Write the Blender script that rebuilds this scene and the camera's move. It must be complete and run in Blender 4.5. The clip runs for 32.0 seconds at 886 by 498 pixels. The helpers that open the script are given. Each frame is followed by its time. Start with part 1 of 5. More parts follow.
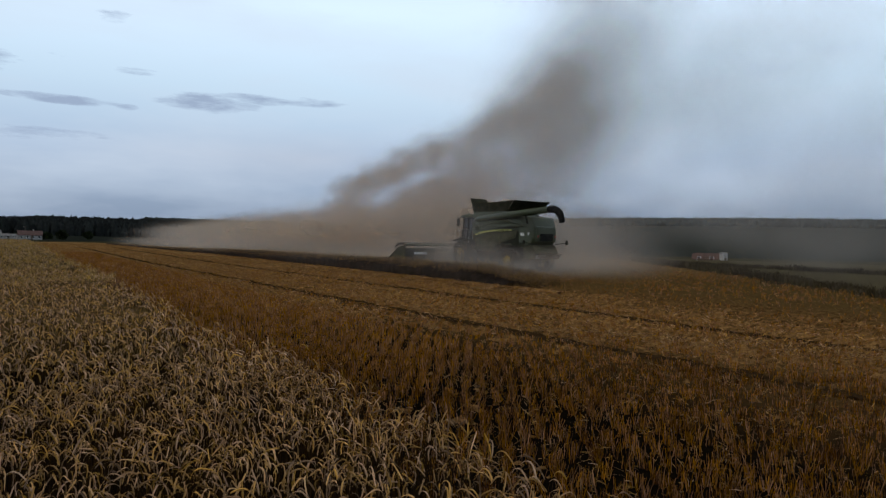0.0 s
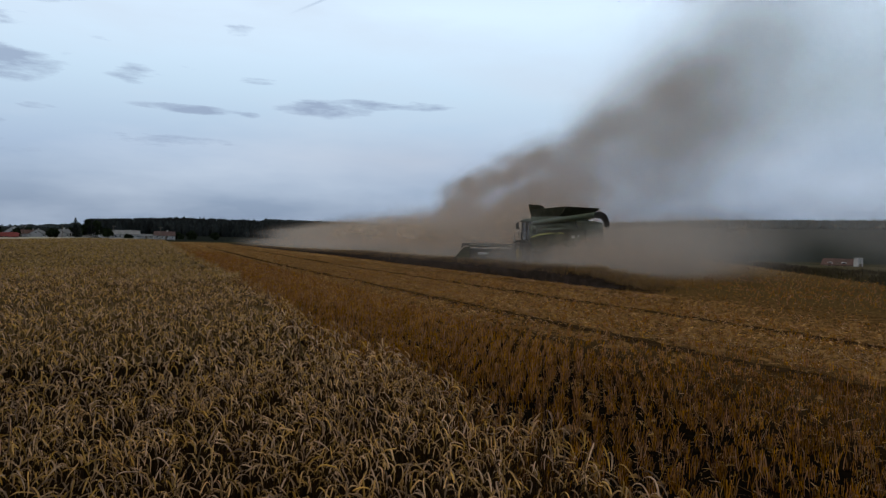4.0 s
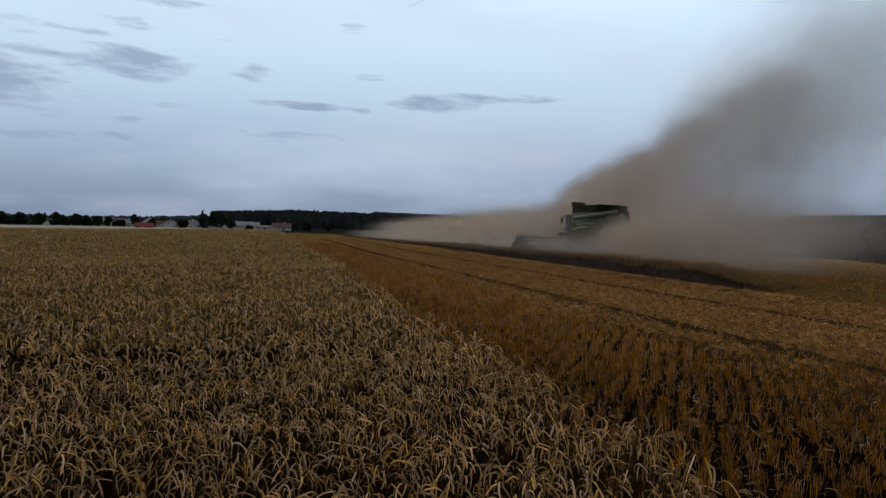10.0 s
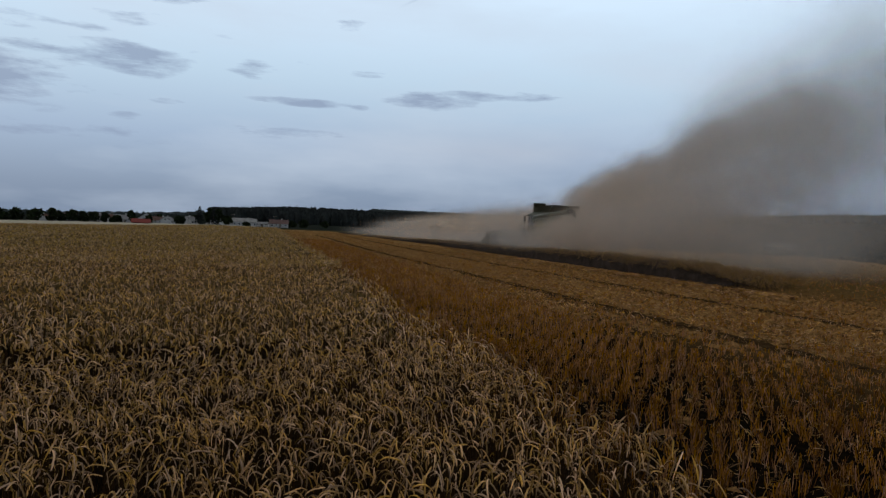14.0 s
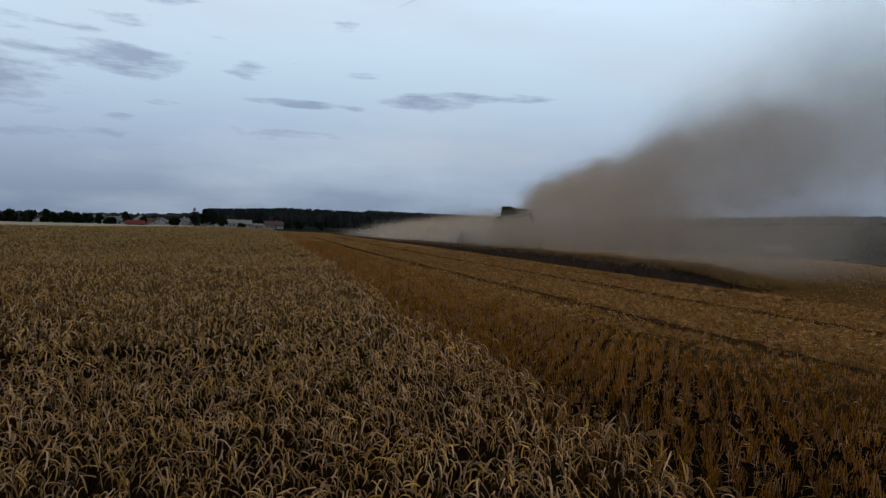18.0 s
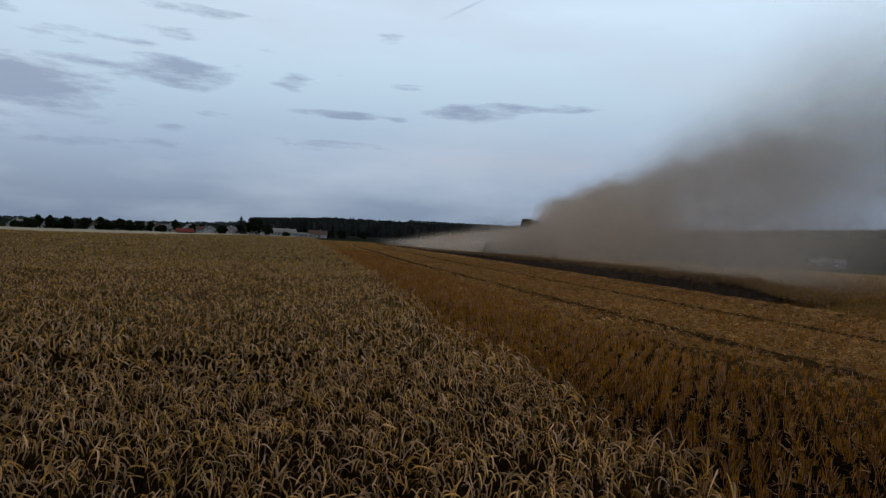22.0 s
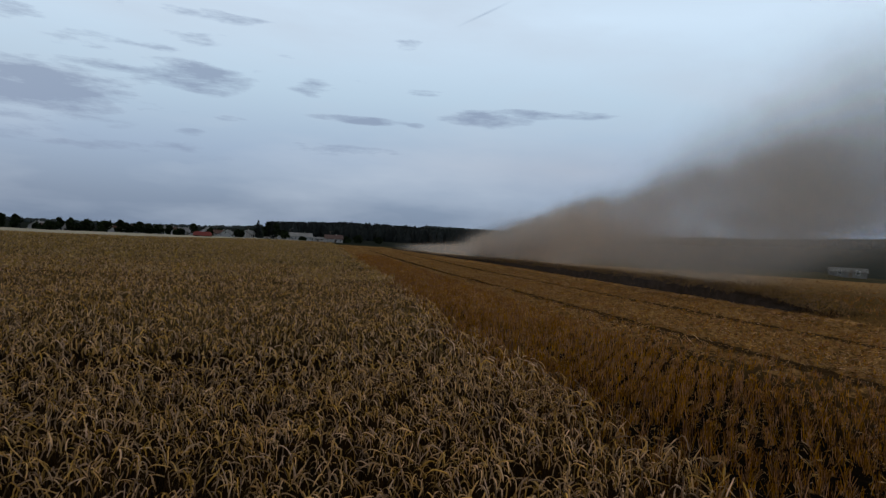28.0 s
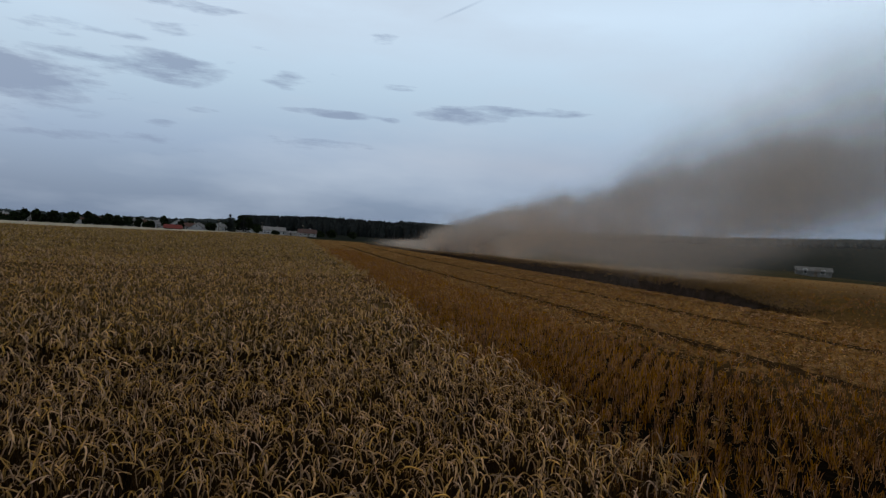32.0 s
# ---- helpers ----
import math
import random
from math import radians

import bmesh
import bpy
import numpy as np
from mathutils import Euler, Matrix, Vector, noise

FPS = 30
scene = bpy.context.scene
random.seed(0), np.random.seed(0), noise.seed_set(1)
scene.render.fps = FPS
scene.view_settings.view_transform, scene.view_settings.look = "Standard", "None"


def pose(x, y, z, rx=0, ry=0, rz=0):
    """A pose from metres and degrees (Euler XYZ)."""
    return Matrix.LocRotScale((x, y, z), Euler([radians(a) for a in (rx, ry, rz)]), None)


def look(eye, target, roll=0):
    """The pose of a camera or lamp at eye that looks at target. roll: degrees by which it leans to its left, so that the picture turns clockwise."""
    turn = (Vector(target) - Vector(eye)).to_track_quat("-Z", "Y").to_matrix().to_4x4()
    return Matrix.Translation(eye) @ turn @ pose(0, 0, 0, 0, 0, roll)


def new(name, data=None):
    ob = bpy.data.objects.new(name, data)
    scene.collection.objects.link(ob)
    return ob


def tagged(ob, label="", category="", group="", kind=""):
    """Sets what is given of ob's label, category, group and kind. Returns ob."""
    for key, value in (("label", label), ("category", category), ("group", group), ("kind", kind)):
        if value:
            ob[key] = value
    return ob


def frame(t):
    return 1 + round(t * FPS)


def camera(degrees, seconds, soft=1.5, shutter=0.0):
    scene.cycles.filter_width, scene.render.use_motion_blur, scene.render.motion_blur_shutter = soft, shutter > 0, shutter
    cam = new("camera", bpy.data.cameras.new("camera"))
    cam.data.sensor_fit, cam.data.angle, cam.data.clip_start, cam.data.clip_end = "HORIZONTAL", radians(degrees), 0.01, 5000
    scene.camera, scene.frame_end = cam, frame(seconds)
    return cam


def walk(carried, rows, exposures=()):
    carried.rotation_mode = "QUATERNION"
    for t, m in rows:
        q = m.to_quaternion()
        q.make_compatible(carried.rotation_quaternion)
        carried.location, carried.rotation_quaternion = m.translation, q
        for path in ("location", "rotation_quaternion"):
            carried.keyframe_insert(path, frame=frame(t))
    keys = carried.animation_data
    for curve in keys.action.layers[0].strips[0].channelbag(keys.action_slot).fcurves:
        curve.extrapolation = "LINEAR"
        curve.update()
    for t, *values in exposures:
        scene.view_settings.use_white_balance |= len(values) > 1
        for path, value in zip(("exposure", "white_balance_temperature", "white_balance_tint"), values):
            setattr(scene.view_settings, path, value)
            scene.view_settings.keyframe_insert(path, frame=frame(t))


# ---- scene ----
cam = camera(66.5, 32.0, 1.3)
PATH = [
    (0, (0.068, -0.216, 2.365), (0.063, 1.784, 2.341), 1.1),
    (0.5, (0.042, -0.205, 2.371), (-0.004, 1.795, 2.348), 1.3),
    (1, (0.034, -0.247, 2.395), (-0.078, 1.75, 2.38), 1.4),
    (1.5, (0.018, -0.247, 2.381), (-0.143, 1.746, 2.361), 1.5),
    (2, (0.03, -0.264, 2.387), (-0.174, 1.726, 2.362), 1.7),
    (2.5, (0.017, -0.3, 2.399), (-0.245, 1.682, 2.381), 1.4),
    (3, (0.009, -0.26, 2.396), (-0.264, 1.721, 2.365), 1.4),
    (3.5, (-0.007, -0.222, 2.394), (-0.315, 1.754, 2.369), 1.5),
    (5.5, (-0.009, -0.216, 2.391), (-0.335, 1.757, 2.361), 1.4),
    (6, (-0.011, -0.19, 2.385), (-0.329, 1.784, 2.348), 1.3),
    (6.5, (-0.028, -0.178, 2.373), (-0.346, 1.796, 2.334), 1.3),
    (7, (-0.02, -0.175, 2.373), (-0.325, 1.801, 2.337), 1.3),
    (7.5, (-0.012, -0.192, 2.375), (-0.328, 1.782, 2.346), 1.4),
    (8, (-0.023, -0.168, 2.367), (-0.348, 1.805, 2.34), 1.4),
    (8.5, (-0.048, -0.12, 2.357), (-0.387, 1.85, 2.312), 0.0),
    (9, (-0.044, -0.052, 2.348), (-0.469, 1.902, 2.319), 0.0),
    (9.5, (0.02, 0.05, 2.347), (-0.514, 1.977, 2.293), 1.3),
    (10, (0.085, 0.115, 2.349), (-0.537, 2.015, 2.295), 2.0),
    (10.5, (0.101, 0.139, 2.345), (-0.585, 2.017, 2.304), 2.3),
    (11, (0.085, 0.165, 2.334), (-0.636, 2.029, 2.273), 2.3),
    (11.5, (0.073, 0.153, 2.336), (-0.667, 2.01, 2.274), 2.5),
    (12, (0.09, 0.159, 2.342), (-0.659, 2.013, 2.291), 1.8),
    (12.5, (0.108, 0.143, 2.345), (-0.633, 2.0, 2.296), 2.1),
    (13, (0.11, 0.155, 2.33), (-0.602, 2.024, 2.277), 2.2),
    (13.5, (0.137, 0.126, 2.346), (-0.505, 2.02, 2.292), 2.4),
    (14, (0.133, 0.107, 2.356), (-0.481, 2.01, 2.295), 2.3),
    (14.5, (0.141, 0.096, 2.358), (-0.47, 1.999, 2.292), 2.4),
    (16.5, (0.167, 0.057, 2.376), (-0.424, 1.967, 2.336), 2.3),
    (17, (0.165, 0.057, 2.369), (-0.42, 1.97, 2.319), 2.6),
    (17.5, (0.166, 0.063, 2.362), (-0.429, 1.972, 2.307), 2.4),
    (18, (0.174, 0.071, 2.362), (-0.427, 1.977, 2.306), 2.3),
    (18.5, (0.18, 0.062, 2.365), (-0.441, 1.962, 2.315), 2.2),
    (19, (0.175, 0.071, 2.36), (-0.459, 1.967, 2.315), 2.3),
    (19.5, (0.179, 0.059, 2.363), (-0.462, 1.953, 2.321), 2.5),
    (20, (0.181, 0.06, 2.365), (-0.462, 1.954, 2.323), 2.5),
    (20.5, (0.176, 0.073, 2.36), (-0.477, 1.962, 2.317), 2.7),
    (21, (0.175, 0.086, 2.358), (-0.484, 1.974, 2.317), 2.7),
    (21.5, (0.172, 0.072, 2.356), (-0.512, 1.951, 2.322), 2.6),
    (22, (0.172, 0.07, 2.354), (-0.547, 1.937, 2.323), 2.8),
    (22.5, (0.154, 0.1, 2.35), (-0.611, 1.948, 2.327), 2.9),
    (23, (0.153, 0.087, 2.346), (-0.652, 1.918, 2.328), 2.9),
    (23.5, (0.149, 0.073, 2.349), (-0.7, 1.884, 2.337), 2.9),
    (24, (0.148, 0.065, 2.351), (-0.713, 1.871, 2.335), 3.1),
    (24.5, (0.146, 0.036, 2.354), (-0.725, 1.837, 2.338), 3.0),
    (25, (0.142, 0.049, 2.355), (-0.718, 1.854, 2.334), 3.2),
    (25.5, (0.146, 0.043, 2.351), (-0.695, 1.858, 2.329), 3.2),
    (27.5, (0.172, 0.009, 2.36), (-0.596, 1.855, 2.344), 3.4),
    (28, (0.176, 0.019, 2.355), (-0.586, 1.868, 2.338), 3.3),
    (28.5, (0.168, 0.034, 2.353), (-0.579, 1.889, 2.337), 3.3),
    (29, (0.164, 0.079, 2.335), (-0.573, 1.939, 2.32), 3.3),
    (29.5, (0.164, 0.062, 2.348), (-0.557, 1.927, 2.333), 3.5),
    (30, (0.162, 0.043, 2.351), (-0.553, 1.911, 2.333), 3.8),
    (30.5, (0.157, 0.058, 2.343), (-0.553, 1.927, 2.321), 4.0),
    (31, (0.157, 0.051, 2.345), (-0.548, 1.923, 2.319), 4.0),
    (31.5, (0.145, 0.043, 2.345), (-0.554, 1.917, 2.317), 4.1),
    (32, (0.145, 0.055, 2.349), (-0.545, 1.932, 2.324), 3.9),
]
walk(cam, [(t, look(eye, target, roll)) for t, eye, target, roll in PATH], [(0, -0.15), (8, -0.22), (16, -0.32), (32, -0.41)])

# ---- world and light ----
SKY_DIR = 100.0          # where the brighter part of the evening sky lies, degrees left of ahead
world = bpy.data.worlds.new("evening_sky")
scene.world = world
world.use_nodes = True
wt = world.node_tree
wt.nodes.clear()


def nd(tree, kind, *links, operation="", use_clamp=False, data_type="", blend_type="", interpolation_type=""):
    """A node; links are (socket, source socket or value)."""
    n = tree.nodes.new(kind)
    if operation:
        n.operation = operation
    if use_clamp:
        n.use_clamp = True
    if data_type:
        n.data_type = data_type
    if blend_type:
        n.blend_type = blend_type
    if interpolation_type:
        n.interpolation_type = interpolation_type
    for sock, src in links:
        if isinstance(src, bpy.types.NodeSocket):
            tree.links.new(src, n.inputs[sock])
        else:
            n.inputs[sock].default_value = src
    return n


def mth(tree, op, a, b=0.0, c=0.0, clamp=False):
    return nd(tree, "ShaderNodeMath", (0, a), (1, b), (2, c), operation=op, use_clamp=clamp).outputs[0]


def mixc(tree, f, a, b, blend="MIX"):
    n = nd(tree, "ShaderNodeMix", data_type="RGBA", blend_type=blend)
    for i, v in ((0, f), (6, a), (7, b)):
        if isinstance(v, bpy.types.NodeSocket):
            tree.links.new(v, n.inputs[i])
        elif i == 0:
            n.inputs[0].default_value = v
        else:
            n.inputs[i].default_value = (*v, 1) if len(v) == 3 else v
    return n.outputs[2]


def ramp(tree, f, stops, interp="LINEAR"):
    n = nd(tree, "ShaderNodeValToRGB", (0, f))
    n.color_ramp.interpolation = interp
    el = n.color_ramp.elements
    while len(el) < len(stops):
        el.new(0.5)
    for e, (p, c) in zip(el, stops):
        e.position = p
        e.color = (*c, 1) if len(c) == 3 else c
    return n.outputs[0]


def lin(r, g, b):
    """A display colour (0 to 255) as scene-linear values."""
    return tuple(((c / 255 + 0.055) / 1.055) ** 2.4 if c > 10 else c / 3294.6 for c in (r, g, b))


def build_sky(t):
    tc = nd(t, "ShaderNodeTexCoord").outputs["Generated"]
    sx = nd(t, "ShaderNodeSeparateXYZ", (0, tc))
    X, Y, Z = sx.outputs
    el = mth(t, "MULTIPLY", mth(t, "ARCSINE", Z), 57.2958)                     # degrees
    az = mth(t, "MULTIPLY", mth(t, "ARCTAN2", mth(t, "MULTIPLY", X, -1.0), Y), 57.2958)
    base = ramp(t, mth(t, "DIVIDE", el, 90.0, clamp=True), [
        (0.0, lin(134, 152, 178)), (0.027, lin(149, 168, 194)), (0.073, lin(179, 201, 229)), (0.13, lin(208, 233, 255)),
        (0.205, (.83, 1.03, 1.24)), (0.29, lin(218, 234, 254)), (0.42, lin(108, 117, 132)), (0.62, lin(72, 78, 90)), (1.0, lin(60, 66, 78))])
    # soft veil of high cloud, stretched along the horizon
    mp = nd(t, "ShaderNodeCombineXYZ", (0, mth(t, "MULTIPLY", az, 0.035)), (1, mth(t, "MULTIPLY", el, 0.13)), (2, 3.0)).outputs[0]
    veil = nd(t, "ShaderNodeTexNoise", ("Vector", mp), ("Scale", 1.0), ("Detail", 5.0), ("Roughness", 0.55)).outputs[0]
    vm = ramp(t, veil, [(0.42, (0, 0, 0)), (0.7, (1, 1, 1))])
    base = mixc(t, mth(t, "MULTIPLY", vm, 0.62), base, lin(216, 230, 248))
    # grey evening clouds: centre azimuth, elevation, half width, half height, density
    clouds = [(54.2, 9.7, 8.5, 2.2, 1.4), (43.4, 11.8, 6.0, 1.5, 1.25), (42, 16.6, 5.0, .6, .9), (48.5, 9.2, 6.0, .7, .7), (33.9, 12.0, 2.8, .9, .8), (43.0, 14.7, 4.0, .9, .7), (49.5, 11.8, 4.0, .7, .7),
              (51, 13.4, 3.5, 1.1, .45), (19.4, 10.5, 4.6, .9, 1.0), (14.0, 11.1, 6.0, .55, 1.0), (30.0, 9.8, 5.0, .42, 1.05), (25.4, 9.7, 1.2, .3, .6),
              (31.5, 7.2, 6.2, .7, .75), (48, 6.0, 13, 1.1, .6), (43.3, 7.6, 1.7, .35, .7), (53, 7.6, 7, .7, .55), (26.1, 16.1, 1.7, .6, .6),
              (30, 12.8, 1.5, .4, .5), (38.5, 12.8, 2.0, .6, .35), (51, 17, 5, 1.4, .45), (61, 9, 6, 2.0, .8), (72, 11, 9, 3, .7),
              (47, 13.6, 3, .5, .7), (36.5, 14.3, 1.6, .4, .6), (24.5, 12.4, 2.2, .35, .55), (57, 14.5, 4, .8, .9), (60, 12.5, 3, .6, .8), (40.5, 9.0, 2.0, .3, .55),
              (88, 14, 14, 3, .6), (-4, 8.6, 8, .9, .4), (-24, 14, 12, 2.2, .4), (64, 5.2, 12, 1.2, .6)]
    wob = nd(t, "ShaderNodeCombineXYZ", (0, mth(t, "MULTIPLY", az, 0.27)), (1, mth(t, "MULTIPLY", el, 1.3)), (2, 0.4)).outputs[0]
    nz = nd(t, "ShaderNodeTexNoise", ("Vector", wob), ("Scale", 1.0), ("Detail", 7.0), ("Roughness", 0.6)).outputs[0]
    total = None
    for a, e, w, h, dens in clouds:
        da = mth(t, "DIVIDE", mth(t, "SUBTRACT", az, float(a)), float(w))
        de = mth(t, "DIVIDE", mth(t, "SUBTRACT", el, float(e)), float(h))
        r2 = mth(t, "ADD", mth(t, "MULTIPLY", da, da), mth(t, "MULTIPLY", de, de))
        m = mth(t, "MULTIPLY", mth(t, "SUBTRACT", 1.0, r2, clamp=True), float(dens))
        total = m if total is None else mth(t, "MAXIMUM", total, m)
    shape = mth(t, "MULTIPLY", mth(t, "SUBTRACT", mth(t, "ADD", mth(t, "MULTIPLY", total, 1.25), mth(t, "MULTIPLY", nz, 3.6)), 2.25), 1.0, clamp=True)
    shape = mth(t, "MULTIPLY", shape, mth(t, "MULTIPLY", total, 3.0, clamp=True))
    base = mixc(t, mth(t, "MULTIPLY", shape, 0.74), base, lin(148, 165, 196))
    # thin vapour trail high up
    dt = mth(t, "ABSOLUTE", mth(t, "SUBTRACT", mth(t, "SUBTRACT", el, 18.65), mth(t, "MULTIPLY", mth(t, "SUBTRACT", 20.4, az), 0.47)))
    tr = mth(t, "MULTIPLY", mth(t, "SUBTRACT", 1.0, mth(t, "DIVIDE", dt, 0.16), clamp=True),
             mth(t, "SUBTRACT", 1.0, mth(t, "DIVIDE", mth(t, "ABSOLUTE", mth(t, "SUBTRACT", az, 20.0)), 2.4), clamp=True))
    base = mixc(t, mth(t, "MULTIPLY", tr, 0.4), base, lin(150, 170, 200))
    # pale warm break under the cloud band
    pk = mth(t, "MULTIPLY", mth(t, "SUBTRACT", 1.0, mth(t, "DIVIDE", mth(t, "ABSOLUTE", mth(t, "SUBTRACT", el, 6.6)), 2.6), clamp=True),
             mth(t, "SUBTRACT", 1.0, mth(t, "DIVIDE", mth(t, "ABSOLUTE", mth(t, "SUBTRACT", az, 12.0)), 18.0), clamp=True))
    base = mixc(t, mth(t, "MULTIPLY", pk, 0.4), base, lin(200, 205, 218))
    below = mixc(t, mth(t, "MULTIPLY", mth(t, "MULTIPLY", el, -1.0), 0.5, clamp=True), base, (0.05, 0.04, 0.03))
    air = nd(t, "ShaderNodeTexSky")
    air.sky_type, air.sun_disc, air.sun_elevation, air.sun_rotation, air.dust_density = "NISHITA", False, radians(4), radians(-SKY_DIR), 3.0
    b1 = nd(t, "ShaderNodeBackground", ("Color", below), ("Strength", 1.0))
    b2 = nd(t, "ShaderNodeBackground", ("Color", air.outputs[0]), ("Strength", 0.01))
    ad = nd(t, "ShaderNodeAddShader", (0, b1.outputs[0]), (1, b2.outputs[0]))
    nd(t, "ShaderNodeOutputWorld", ("Surface", ad.outputs[0]))


build_sky(wt)
sun = new("sun", bpy.data.lights.new("sun", "SUN"))
sun.data.energy, sun.data.angle, sun.data.color = 0.46, radians(24), (1.0, 0.84, 0.64)
sun.matrix_world = look((-40, -25, 62), (0, 0, 0))
scene.cycles.transparent_max_bounces = 200


AXIS = radians(32.5)
EDGE, WALL, LANE = 3.0, 20.4, 26.4         # edge of the standing crop, edge of the uncut strip, middle of the harvester's lane
DRILL = radians(-2.4)                      # the way the drill rows run


# ---- materials ----
def mat(name, a, b, scale=6.0, rough=0.7, bump=0.0, metal=0.0, by="", vary=0.25, detail=4.0, fine=None, trans=0.0):
    """A surface of two colours mixed at two scales of noise; by: "island" or "object" varies it piece by piece."""
    m = bpy.data.materials.new(name)
    m.use_nodes = True
    t = m.node_tree
    bs = t.nodes["Principled BSDF"]
    co = nd(t, "ShaderNodeTexCoord").outputs["Object"]
    n1 = nd(t, "ShaderNodeTexNoise", ("Vector", co), ("Scale", scale), ("Detail", detail)).outputs[0]
    n2 = nd(t, "ShaderNodeTexNoise", ("Vector", co), ("Scale", fine or scale * 9), ("Detail", 3.0)).outputs[0]
    f = mth(t, "ADD", mth(t, "MULTIPLY", n1, 0.65), mth(t, "MULTIPLY", n2, 0.35))
    f = ramp(t, f, [(0.34, (0, 0, 0)), (0.66, (1, 1, 1))])
    col = mixc(t, f, a, b)
    if by:
        r = (nd(t, "ShaderNodeNewGeometry").outputs["Random Per Island"] if by == "island" else nd(t, "ShaderNodeObjectInfo").outputs["Random"])
        v = mth(t, "MULTIPLY_ADD", r, 2 * vary, 1 - vary)
        r2 = mth(t, "FRACT", mth(t, "MULTIPLY", r, 17.3))
        hs = nd(t, "ShaderNodeHueSaturation", ("Hue", mth(t, "MULTIPLY_ADD", r2, 0.016, 0.486)), ("Saturation", mth(t, "MULTIPLY_ADD", r2, 0.4, 0.8)), ("Value", v), ("Color", col))
        col = hs.outputs[0]
    t.links.new(col, bs.inputs["Base Color"])
    bs.inputs["Metallic"].default_value = metal
    bs.inputs["Specular IOR Level"].default_value = .5 if rough < .58 else 0.0
    t.links.new(mth(t, "MULTIPLY_ADD", n2, 0.2, rough - 0.1, clamp=True), bs.inputs["Roughness"])
    if bump:
        bp = nd(t, "ShaderNodeBump", ("Strength", min(1.0, bump)), ("Distance", 0.02), ("Height", n2))
        t.links.new(bp.outputs[0], bs.inputs["Normal"])
    if trans:
        tl = nd(t, "ShaderNodeBsdfTranslucent", ("Color", col))
        mx = nd(t, "ShaderNodeMixShader", (0, trans), (1, bs.outputs[0]), (2, tl.outputs[0]))
        t.links.new(mx.outputs[0], t.nodes["Material Output"].inputs["Surface"])
    return m


